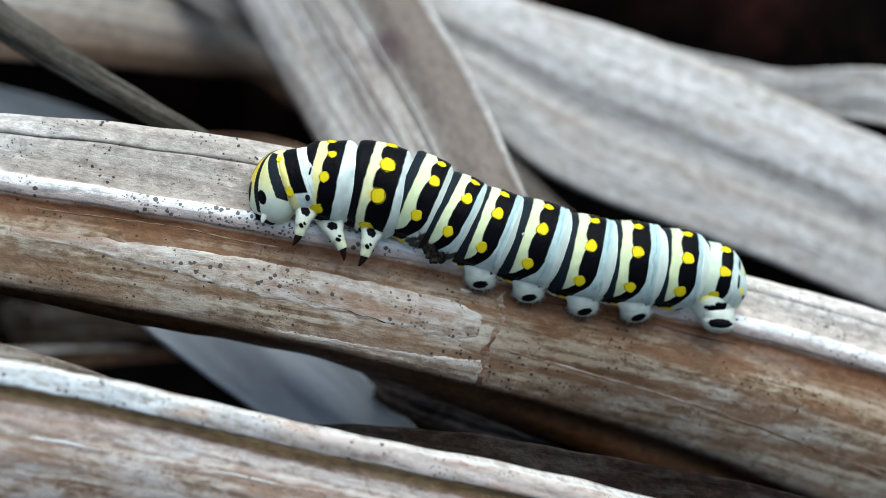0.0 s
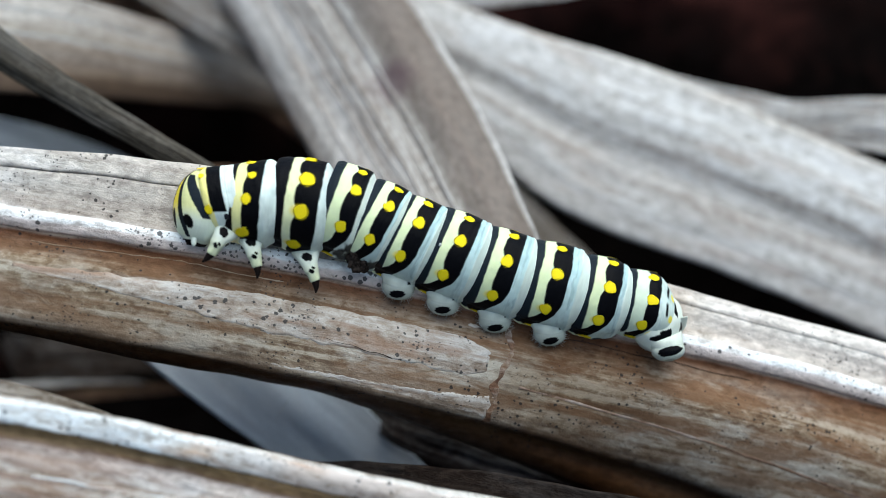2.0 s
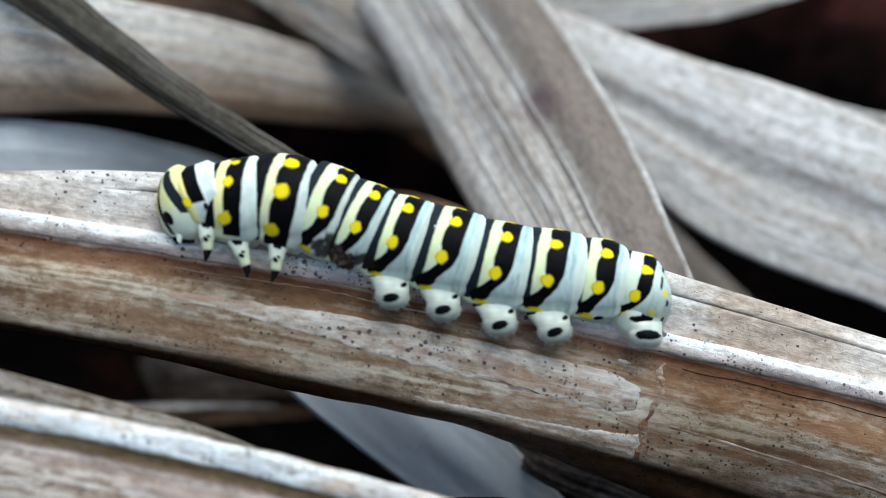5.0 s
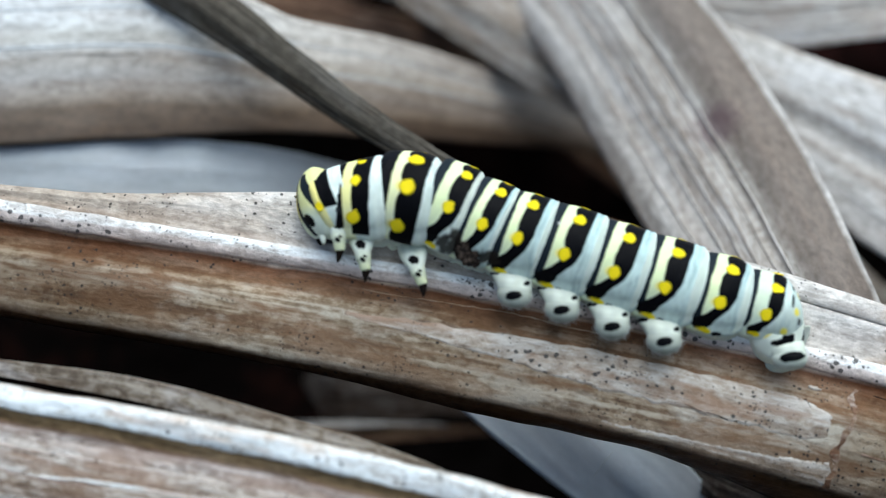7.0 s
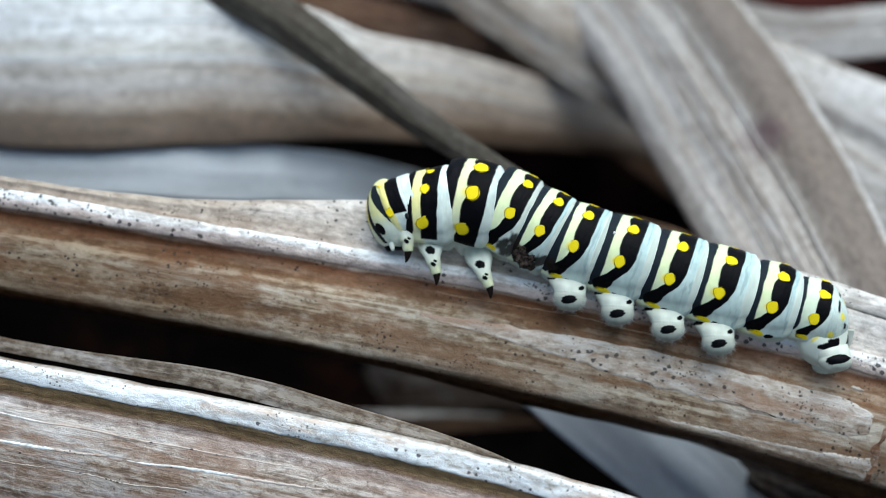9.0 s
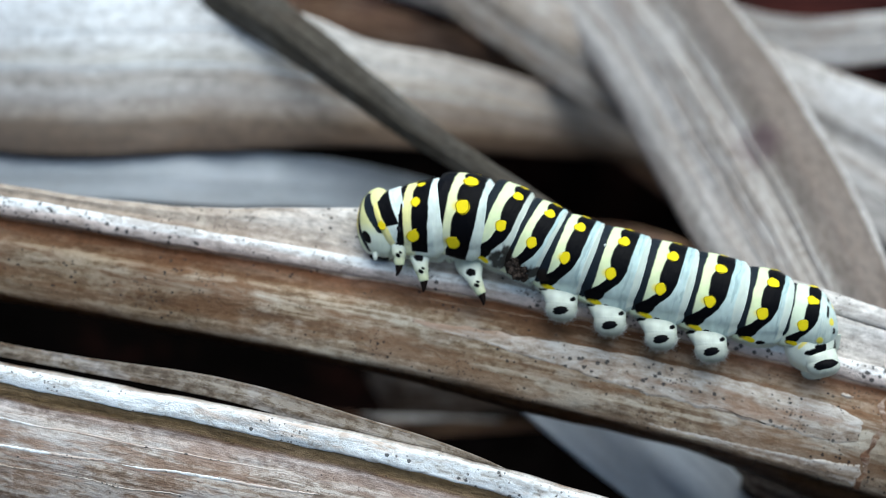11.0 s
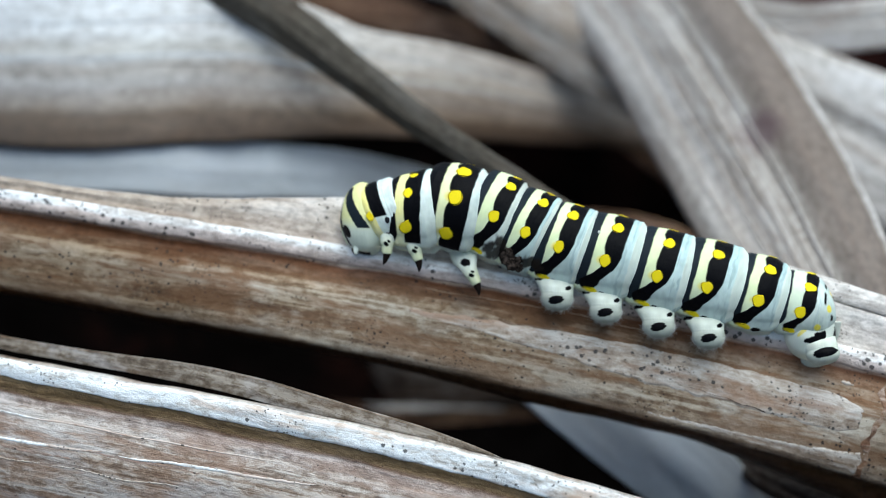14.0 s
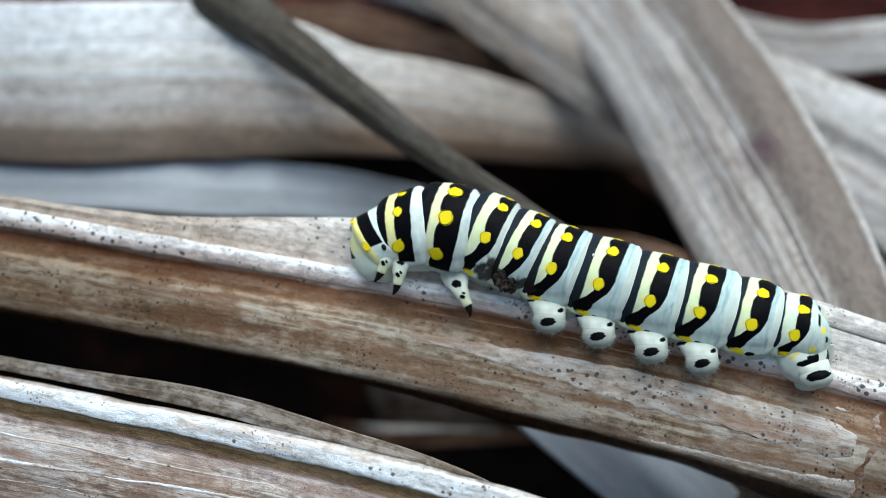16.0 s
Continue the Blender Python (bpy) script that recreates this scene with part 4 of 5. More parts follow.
for key, length, radius, seed, edges, tuck, stains in RINGS:
    high = {3: 40, 4: 39, 5: 36, 6: 33}.get(seed, 30)
    rows = ((-0.01, 74, 0.47), (-0.01, high, 0.54), (-0.07, high - 49, 0.53), (-0.2, -64, 0.58))
    rows = rows if seed > 4 else tuple((s + 0.06, a, b * 0.95) for s, a, b in rows)
    BODY[key] = segment("body_ring", caterpillar, length, radius, ring_look(edges, BLUE if seed > 3 else MILK * 0.9, stains=stains, mark=seed > 4, scallop=0.05 if seed > 4 else 0.06, rim=tuck - 0.02, dark_end=-62 if seed > 4 else -66), rows, seed, tuck=tuck, taper=(0.0, 0.3 if seed == 9 else 0.03), slope=SLOPES[seed - 3])
part("speck", ball("speck", mat_hair, np.array((0.12, 0.14, 0.08)), 1, 0.2, 10, 14), BODY["abdomen_4"], "tiny white grain stuck to the skin", pose(-1.42 * MM, 1.15 * MM, 3.46 * MM))
BODY["abdomen_8"] = segment("body_ring", caterpillar, 3.6, 2.86, ring_look((-0.48, -0.36, -0.03, 0.24), BLUE * 0.5 + WHITE * 0.45, np.array((0.66, 0.73, 0.56)), rim=0.9, wrinkle=0.6, stains=(), dark_end=-52, bars=((0.40, 8, 34), (0.385, 46, 75), (0.63, -24, -4)), flecks=((0.55, 6, 0.07, 11), (0.38, -42, 0.09, 9), (0.55, 62, 0.06, 12))),
                            ((0.03, 70, 0.48), (0.05, 24, 0.52), (-0.06, -22, 0.5), (-0.2, -60, 0.52)), 10, tuck=0.9, ends=(-0.62, 0.78), dome=0.58, droop=0.5)


# tail, with its clasping pair of prolegs
def tail_colour(d):
    x, y = d[0] * 2.35, d[1] * 2.5
    u, v = 0.788 * x + 0.616 * y, 0.788 * y - 0.616 * x  # along the stalk and up from it
    col = WHITE * 0.9
    for cu, cv, a, b, tilt in ((-0.65, 0.35, 0.75, 0.2, 0.7), (1.3, 2.1, 0.36, 0.42, 0)):
        if (((u - cu) / a) ** 2 + ((v - cv - tilt * (u - cu)) / b) ** 2) < 1:
            col = np.array((0.85, 0.72, 0.2))
    for cu, cv, a, b, tilt in ((0.2, -0.55, 1.08, 0.40, 0.08), (2.05, -1.1, 0.3, 0.7, 0.6), (0.8, 1.25, 0.7, 0.27, 0.8), (1.78, 0.95, 0.16, 0.5, 0), (0.3, 2.3, 0.2, 0.8, 1.2)):
        if (((u - cu) / a) ** 2 + ((v - cv - tilt * (u - cu)) / (b * (1.25 if u > cu else 0.85))) ** 2) + 0.35 * noise.noise((u * 2, v * 2, 4.0)) < 1:
            col = BLACK
    return col


def tail_shape(p, d):
    p = p + 0.75 * max(0, 0.616 * d[0] + 0.788 * d[1]) * np.array((-0.616, 0.788, 0))
    under = max(0, -0.184 * d[0] - 0.982 * d[1])
    return p + 0.55 * under * np.array((0.184, 0.982, 0))


def clasper_colour(x, y, a):
    rag = 0.3 * noise.noise((x * 2.5, y * 2.5, 1.0))
    if math.sin(a) > -0.1 and ((x - 0.25) / 1.0) ** 2 + ((y + 1.42 - 0.1 * (x - 0.25)) / 0.47) ** 2 + rag < 1:
        return BLACK
    return WHITE * (0.66 + 0.14 * min(max(y + 1.3, 0), 1)) * (1 + 0.15 * noise.noise((x * 1.5, y * 1.5, math.sin(a) * 2)))


BODY["tail"] = part("tail_end", ball("tail_end", mat_skin, np.array((2.35, 2.5, 2.4)), 3, 0.05, 110, 180, colour=tail_colour, shape=tail_shape), caterpillar, "white tail end with black patches")


def proleg_colour(x, y, a):
    rag = 0.3 * noise.noise((x * 2.5, y * 2.5, 1.0))
    if math.sin(a) > 0:
        for cx, cy, wide, tall in ((0.2, -1.55, 0.64, 0.36), (1.1, -0.5, 0.21, 0.22), (-1.4, 0.25, 0.5, 0.2)):
            if ((x - cx) / wide) ** 2 + ((y - cy - 0.15 * (x - cx)) / tall) ** 2 + rag < 1:
                return BLACK
    f = min(max((y + 1.15) / 0.3, 0), 1)
    return WHITE * (0.5 + 0.28 * f) * (1 + 0.15 * noise.noise((x * 1.5, y * 1.5, math.sin(a) * 2)))


def bristle_mesh(count, seed):
    """Short pale bristles round the foot of a proleg."""
    rnd = random.Random(seed)
    verts, faces = [], []
    for _ in range(count):
        a, e = rnd.uniform(0.8 * math.pi, 2.2 * math.pi), rnd.uniform(-1.4, 0.1)
        d = Vector((math.cos(a) * math.cos(e), math.sin(e), math.sin(a) * math.cos(e)))
        p = Vector((0.18 + 1.18 * d.x, -1.4 + 0.9 * d.y, 0.32 + 0.92 * d.z))
        q = p + (d + Vector([rnd.uniform(-0.35, 0.35) for _ in range(3)])) * rnd.uniform(0.2, 0.55)
        u = d.orthogonal().normalized() * 0.016
        v = d.cross(u)
        b = len(verts)
        verts += [(p + u) * MM, (p - 0.5 * u + 0.87 * v) * MM, (p - 0.5 * u - 0.87 * v) * MM, q * MM]
        faces += [(b, b + 1, b + 3), (b + 1, b + 2, b + 3), (b + 2, b, b + 3)]
    return mesh_of("bristles", verts, faces, mat_hair)


FOOT = [(-0.35, 1.3, -1.3, 1.85, 0.9), (-0.25, 0.4, -0.5, 1.75, 1.1), (-0.05, -0.3, 0.02, 1.52, 1.12), (0.1, -0.8, 0.22, 1.37, 1.03), (0.15, -1.02, 0.26, 1.33, 1.0), (0.17, -1.4, 0.32, 1.35, 1.03), (0.2, -1.85, 0.33, 1.2, 0.94), (0.2, -2.2, 0.3, 0.85, 0.7), (0.2, -2.38, 0.25, 0.3, 0.25)]
proleg = lumpy_leg("proleg", FOOT, colour=proleg_colour)
clasper = lumpy_leg("proleg", FOOT, colour=clasper_colour)
PROLEGS = []
bristles = bristle_mesh(420, 3)
for key in ("abdomen_3", "abdomen_4", "abdomen_5", "abdomen_6"):
    for flip in (1, -1):
        m = pose(0.15 * MM, -3.15 * MM, 1.6 * flip * MM, -8 if flip > 0 else 8, 0 if flip > 0 else 180, 16) @ Matrix.Diagonal((1.02, 1.06, 1.02, 1))
        PROLEGS.append((key, m, part("proleg", proleg, caterpillar, "stubby white proleg with black spots")))
        part("bristles", bristles, PROLEGS[-1][2])
for flip in (1, -1):
    m = pose(0.8 * MM, -0.15 * MM, 0.95 * flip * MM, -8 if flip > 0 else 8, 0 if flip > 0 else 180, 38) @ Matrix.Diagonal((1.02, 0.86, 1.15, 1))
    part("proleg", clasper, BODY["tail"], "white clasping proleg with a black patch", m)


# head
def head_colour(d):
    x, y, z = d
    z = abs(z)
    col = np.array((0.7, 0.68, 0.28)) if y > -0.15 else np.array((0.68, 0.72, 0.6))
    f = min(max((y + 0.35) / 0.4, 0), 1)
    col = np.array((0.68, 0.72, 0.6)) * (1 - f) + np.array((0.74, 0.71, 0.34)) * f
    ang = math.degrees(math.atan2(z, -x))  # 0 at the face, 90 on the side
    split = 2 + 20 * max(0, 0.75 - y)
    if ang < split and y > -0.72:
        f = min(max((0.1 - y) / 0.5, 0), 1)
        col = np.array((0.86, 0.64, 0.06)) * (1 - f) + np.array((0.66, 0.7, 0.52)) * f
        if (ang / 10) ** 2 + ((y + 0.3) / 0.26) ** 2 < 1:
            col = BLACK
    if between(ang, split, split + 12, 1.0) and y > -0.75:
        col = SLATE * 0.7
    if between(ang + 55 * y, 63, 92, 1.0) and -0.25 < y < 0.85:
        col = SLATE
    if ((ang - 45) / 12) ** 2 + ((y + 0.36 + 0.004 * (ang - 45)) / 0.17) ** 2 < 1:
        col = BLACK
    if y < -0.82 and x < 0.15 and z < 0.42:
        col = BLACK
    return col


head = part("head", ball("head", mat_skin, np.array((2.1, 3.1, 2.55)), 5, 0.03, 120, 200, colour=head_colour,
            shape=lambda p, d: np.array((p[0] * (1 - 0.12 * d[1]) - 0.25 * d[1], p[1], p[2] * (1 - 0.1 * d[1])))), caterpillar, "yellowish head with black stripes")
BODY["head"] = head
for flip in (1, -1):
    part("mandible", lumpy_leg("mandible", [(0, 0.4, 0, 0.5, 0.4), (-0.05, -0.1, 0, 0.4, 0.34), (-0.1, -0.4, -0.1 * flip, 0.18, 0.16)], colour=lambda x, y, a: BLACK), head, "black mouthpart", pose(-0.6 * MM, -2.6 * MM, 0.5 * flip * MM))
    part("palp", lumpy_leg("palp", [(0, 0.3, 0, 0.24, 0.24), (0, -0.15, 0, 0.2, 0.2), (0, -0.42, 0, 0.08, 0.08)], colour=lambda x, y, a: WHITE * 0.9), head, "short pale feeler", pose(-0.6 * MM, -2.65 * MM, 1.35 * flip * MM))


def leg_colour(x, y, a):
    rag = 0.35 * noise.noise((x * 3, y * 3, 2.0))
    if y < 0.92 + 0.3 * rag:
        return np.array((0.012, 0.008, 0.007))
    if math.sin(a) > -0.2:
        for cx, cy, wide, tall in ((0.05, 1.75, 0.2, 0.2), (0.25, 1.98, 0.14, 0.12), (0.0, 2.95, 0.42, 0.34)):
            if ((x - cx) / wide) ** 2 + ((y - cy + 0.35 * (x - cx)) / tall) ** 2 + rag < 1:
                return BLACK
    f = min(max((y - 1.3) / 1.2, 0), 1)
    return (WHITE * 0.82 * f + np.array((0.62, 0.64, 0.42)) * (1 - f)) * (1 + 0.2 * noise.noise((x * 2, y * 1.2, a)))


leg = lumpy_leg("leg", [(-0.12, 0.0, 0, 0.07, 0.07), (0.0, 0.35, 0, 0.2, 0.2), (0.08, 0.88, 0, 0.34, 0.34), (0.08, 1.02, 0, 0.42, 0.42), (0.06, 1.55, 0, 0.5, 0.5), (0.02, 1.85, 0, 0.58, 0.58), (0.0, 2.3, -0.15, 0.66, 0.66),
                        (0.0, 2.75, -0.45, 0.86, 0.84), (-0.05, 3.3, -0.95, 1.1, 1.02), (-0.1, 4.0, -1.6, 1.2, 1.05), (-0.1, 5.3, -2.6, 1.1, 0.9)], colour=leg_colour)
FAR = {}
for key in ("front_leg", "middle_leg", "hind_leg"):
    BODY[key] = part("leg", leg, caterpillar, "jointed pale leg with a black claw")
    FAR[key] = part("leg", leg, caterpillar, "jointed pale leg with a black claw")


def scar_shape(p, d):
    return p * (1 + 0.45 * noise.noise(tuple(d * 1.7 + 3.0)) + 0.22 * noise.noise(tuple(d * 4.3)) + 0.08 * noise.noise(tuple(d * 11.0)))


part("scar", ball("scar", mat_scar, np.array((1.15, 0.95, 0.9)), 9, 0.2, 60, 90, shape=scar_shape), BODY["abdomen_2"], "dark dried scar on the flank", pose(-0.25 * MM, -2.75 * MM, 1.95 * MM, 0, 0, -40))


# ---- what moves ----
ROOT_ROWS = [
    (0, 8.52, -2.24, -1.65), (0.5, 6.60, -1.49, -1.38), (1, 4.32, -2.92, -1.07), (1.5, 3.17, -1.99, -0.91), (2, 1.25, -0.69, -0.64), (2.5, -0.44, -0.55, -0.41), (3, -2.38, 0.67, -0.15), (3.5, -4.74, 0.90, 0.18), (3.7, -5.39, 0.67, 0.27), (5.8, -14.10, 2.83, 1.48), (6, -14.44, 2.79, 1.52), (6.5, -15.37, 3.16, 1.65), (7, -16.43, 3.61, 1.78), (7.5, -16.78, 3.63, 1.83), (8, -16.89, 3.51, 1.85), (8.5, -16.78, 3.57, 1.83), (9, -16.84, 3.71, 1.84), (11.5, -16.75, 3.49, 1.84), (12, -16.89, 3.69, 1.85), (12.5, -16.85, 3.49, 1.85), (13, -16.86, 3.42, 1.86), (13.5, -16.94, 3.47, 1.87), (14, -16.92, 3.51, 1.86), (14.5, -16.88, 3.48, 1.86), (15, -16.83, 3.58, 1.86), (15.5, -16.87, 3.40, 1.86), (16, -16.85, 3.52, 1.85),
]
# seconds, millimetres in the body's space, roll, yaw and pitch in degrees
BODY_ROWS = {
    "head": [
        (0, -22.13, 4.41, 2.96, 0, 22, -17.4), (0.5, -21.59, 3.41, 2.88, 0, 23, -1.7), (1, -21.49, 4.56, 2.87, 0, 24, -1.7), (1.5, -21.36, 4.90, 2.86, 0, 24, -1.8),
        (2, -21.30, 3.84, 2.85, 0, 25, -5.9), (2.5, -21.36, 3.74, 3.44, 0, 46, 7.8), (3, -20.35, 2.31, 4.05, 0, 72, 5.8), (3.5, -21.23, 3.23, 3.38, 0, 44, 1.7),
        (3.7, -21.61, 3.67, 2.99, 0, 28, 3.3), (5.8, -21.03, 3.20, 2.84, 0, 16, 7.1), (6, -20.96, 3.48, 2.83, 0, 16, 9.8), (6.5, -20.48, 3.07, 2.77, 0, 15, 7.0),
        (7, -19.91, 3.44, 2.70, 0, 14, 12.9), (7.5, -20.16, 3.50, 2.74, 0, 14, 10.7), (8, -20.33, 3.75, 2.76, 0, 15, 5.4), (8.5, -20.11, 3.36, 2.73, 0, 16, 11.9),
        (9, -20.22, 3.21, 2.75, 0, 16, 13.0), (11.5, -20.72, 3.24, 2.81, 0, 15, 0.8), (12, -20.81, 3.22, 2.82, 0, 14, 3.1), (12.5, -20.74, 3.03, 2.81, 0, 14, 2.6),
        (13, -20.83, 2.98, 2.82, 0, 12, 0.4), (13.5, -21.06, 2.60, 2.85, 0, 10, -1.6), (14, -21.48, 2.79, 2.91, 0, 8, 0.4), (14.5, -21.24, 2.66, 2.88, 0, 9, 2.3),
        (15, -21.37, 2.39, 2.89, 0, 10, 2.8), (15.5, -21.30, 3.29, 2.88, 0, 6, -8.6), (16, -19.61, 2.22, 2.48, 0, -58, 9.1),
    ],
    "prothorax": [
        (0, -19.68, 4.76, 2.77, 6, 0, 6.0), (0.5, -19.47, 4.07, 2.73, 6, 0, 5.0), (1, -19.44, 5.04, 2.73, 6, 0, 4.0), (1.5, -19.35, 5.52, 2.73, 6, 0, 3.0),
        (2, -19.09, 4.40, 2.69, 6, 0, 2.0), (2.5, -19.53, 4.55, 2.75, 4, 0, 1.0), (3, -18.21, 3.60, 2.58, 1, 0, 0.0), (3.5, -19.13, 4.02, 2.71, -1, 0, 5.7),
        (3.7, -19.64, 4.34, 2.78, -2, 0, 8.0), (5.8, -19.14, 3.54, 2.72, -6, 0, 14.0), (6, -19.22, 3.74, 2.74, -6, 0, 14.0), (6.5, -18.86, 3.39, 2.70, -6, 0, 14.0),
        (7, -18.50, 3.62, 2.66, -6, 0, 14.0), (7.5, -18.68, 3.76, 2.68, -6, 0, 14.0), (8, -18.71, 3.95, 2.69, -6, 0, 14.0), (8.5, -18.66, 3.80, 2.68, -6, 0, 14.0),
        (9, -18.76, 3.70, 2.69, -6, 0, 14.0), (11.5, -18.95, 3.48, 2.71, -6, 0, 14.0), (12, -19.08, 3.53, 2.73, -6, 0, 14.0), (12.5, -18.98, 3.51, 2.71, -6, 0, 14.0),
        (13, -18.93, 3.38, 2.70, -6, 0, 14.0), (13.5, -19.00, 3.14, 2.71, -6, 0, 14.0), (14, -19.33, 3.35, 2.76, -6, 0, 14.0), (14.5, -19.21, 3.15, 2.74, -6, 0, 14.0),
        (15, -19.29, 2.92, 2.75, -6, 0, 14.0), (15.5, -19.07, 3.38, 2.72, -6, 0, 14.0), (16, -18.99, 2.74, 2.71, -6, 0, 24.0),
    ],
    "mesothorax": [
        (0, -17.65, 4.87, 2.47, 11, 0, -11.0), (0.5, -17.25, 3.79, 2.43, 11, 0, -9.1), (1, -17.30, 4.58, 2.44, 11, 0, -8.3), (1.5, -17.25, 5.30, 2.41, 11, 0, -14.1),
        (2, -16.91, 4.27, 2.41, 11, 0, -4.7), (2.5, -17.40, 4.48, 2.47, 7, 0, -6.1), (3, -16.30, 3.55, 2.35, 3, 0, -2.0), (3.5, -17.00, 3.87, 2.44, -2, 0, -3.2),
        (3.7, -17.35, 4.01, 2.46, -3, 0, -7.3), (5.8, -16.68, 3.45, 2.44, -12, 0, 2.0), (6, -16.83, 3.72, 2.46, -12, 0, 2.0), (6.5, -16.72, 3.52, 2.46, -12, 0, 2.0),
        (7, -16.41, 3.79, 2.42, -12, 0, 2.0), (7.5, -16.56, 3.86, 2.44, -12, 0, 2.0), (8, -16.64, 3.97, 2.45, -12, 0, 2.0), (8.5, -16.53, 4.01, 2.44, -12, 0, 2.0),
        (9, -16.58, 3.87, 2.45, -12, 0, 2.0), (11.5, -16.87, 3.65, 2.48, -12, 0, 2.0), (12, -16.96, 3.74, 2.49, -12, 0, 2.0), (12.5, -16.87, 3.80, 2.48, -12, 0, 2.0),
        (13, -16.78, 3.35, 2.46, -12, 0, 2.0), (13.5, -16.73, 3.28, 2.45, -12, 0, 2.0), (14, -16.86, 3.49, 2.48, -12, 0, 2.0), (14.5, -16.81, 3.25, 2.46, -12, 0, 2.0),
        (15, -16.81, 2.95, 2.46, -12, 0, 2.0), (15.5, -16.79, 3.37, 2.46, -12, 0, 2.0), (16, -16.89, 3.68, 2.50, -12, 0, 8.0),
    ],
    "metathorax": [
        (0, -13.51, 4.21, 1.88, 11, 0, -14.7), (0.5, -13.00, 3.25, 1.82, 11, 0, -10.8), (1, -13.20, 4.11, 1.85, 11, 0, -11.4), (1.5, -13.21, 4.43, 1.83, 11, 0, -17.4),
        (2, -12.89, 4.08, 1.83, 11, 0, -8.3), (2.5, -13.38, 4.16, 1.88, 7, 0, -11.9), (3, -12.55, 3.51, 1.79, 2, 0, -7.9), (3.5, -13.07, 3.71, 1.85, -2, 0, -9.2),
        (3.7, -13.22, 3.53, 1.86, -3, 0, -11.7), (5.8, -13.20, 3.59, 1.88, -12, 0, -8.5), (6, -13.32, 3.78, 1.89, -12, 0, -9.7), (6.5, -13.23, 3.54, 1.89, -12, 0, -9.4),
        (7, -12.93, 3.91, 1.86, -12, 0, -8.7), (7.5, -13.14, 4.04, 1.89, -12, 0, -9.3), (8, -13.22, 4.13, 1.90, -12, 0, -9.3), (8.5, -13.17, 4.27, 1.89, -12, 0, -10.1),
        (9, -13.17, 4.19, 1.89, -12, 0, -9.5), (11.5, -13.38, 3.90, 1.92, -12, 0, -8.3), (12, -13.40, 3.96, 1.92, -12, 0, -8.4), (12.5, -13.40, 3.97, 1.92, -12, 0, -8.9),
        (13, -13.42, 3.64, 1.92, -12, 0, -7.8), (13.5, -13.37, 3.64, 1.91, -12, 0, -8.0), (14, -13.40, 3.77, 1.92, -12, 0, -8.5), (14.5, -13.40, 3.60, 1.92, -12, 0, -7.9),
        (15, -13.39, 3.37, 1.92, -12, 0, -7.2), (15.5, -13.37, 3.53, 1.91, -12, 0, -8.3), (16, -13.52, 3.83, 1.93, -12, 0, -8.6),
    ],
    "abdomen_1": [
        (0, -10.04, 3.26, 1.36, 11, 0, -23.1), (0.5, -9.55, 2.68, 1.32, 11, 0, -17.0), (1, -9.79, 3.43, 1.35, 11, 0, -20.0), (1.5, -9.83, 3.35, 1.33, 11, 0, -25.3),
        (2, -9.45, 3.56, 1.31, 11, 0, -18.2), (2.5, -10.15, 3.29, 1.38, 7, 0, -22.5), (3, -9.45, 2.89, 1.31, 2, 0, -16.8), (3.5, -9.93, 2.99, 1.35, -2, 0, -20.2),
        (3.7, -9.94, 2.73, 1.35, -3, 0, -20.4), (5.8, -9.96, 2.85, 1.35, -12, 0, -20.0), (6, -10.05, 2.89, 1.35, -12, 0, -21.5), (6.5, -9.91, 2.68, 1.35, -12, 0, -20.4),
        (7, -9.68, 3.15, 1.33, -12, 0, -20.0), (7.5, -9.94, 3.22, 1.35, -12, 0, -22.0), (8, -9.93, 3.29, 1.35, -12, 0, -22.1), (8.5, -9.99, 3.35, 1.36, -12, 0, -22.5),
        (9, -9.98, 3.35, 1.36, -12, 0, -22.1), (11.5, -10.08, 3.16, 1.38, -12, 0, -19.9), (12, -10.11, 3.21, 1.38, -12, 0, -19.8), (12.5, -10.12, 3.15, 1.38, -12, 0, -20.5),
        (13, -10.11, 2.95, 1.39, -12, 0, -18.3), (13.5, -10.12, 2.94, 1.39, -12, 0, -18.5), (14, -10.12, 3.01, 1.38, -12, 0, -19.6), (14.5, -10.09, 2.90, 1.38, -12, 0, -18.3),
        (15, -10.10, 2.75, 1.38, -12, 0, -17.8), (15.5, -10.11, 2.78, 1.39, -12, 0, -18.1), (16, -10.16, 3.04, 1.39, -12, 0, -19.2),
    ],
    "abdomen_2": [
        (0, -7.46, 1.92, 0.99, 10, 0, -27.1), (0.5, -7.10, 1.74, 0.97, 10, 0, -19.7), (1, -7.37, 2.29, 0.98, 10, 0, -27.5), (1.5, -7.35, 1.95, 0.98, 10, 0, -28.7),
        (2, -7.03, 2.45, 0.94, 10, 0, -27.1), (2.5, -7.55, 2.03, 1.00, 6, 0, -26.3), (3, -6.90, 2.10, 0.95, 2, 0, -19.3), (3.5, -7.44, 1.92, 0.99, -2, 0, -23.7),
        (3.7, -7.41, 1.67, 0.98, -3, 0, -23.8), (5.8, -7.48, 1.77, 0.99, -11, 0, -23.3), (6, -7.47, 1.73, 0.98, -11, 0, -24.2), (6.5, -7.17, 1.55, 0.97, -11, 0, -20.9),
        (7, -7.12, 2.07, 0.96, -11, 0, -23.2), (7.5, -7.39, 1.97, 0.98, -11, 0, -25.3), (8, -7.45, 2.04, 0.98, -11, 0, -26.4), (8.5, -7.46, 2.16, 0.99, -11, 0, -26.6),
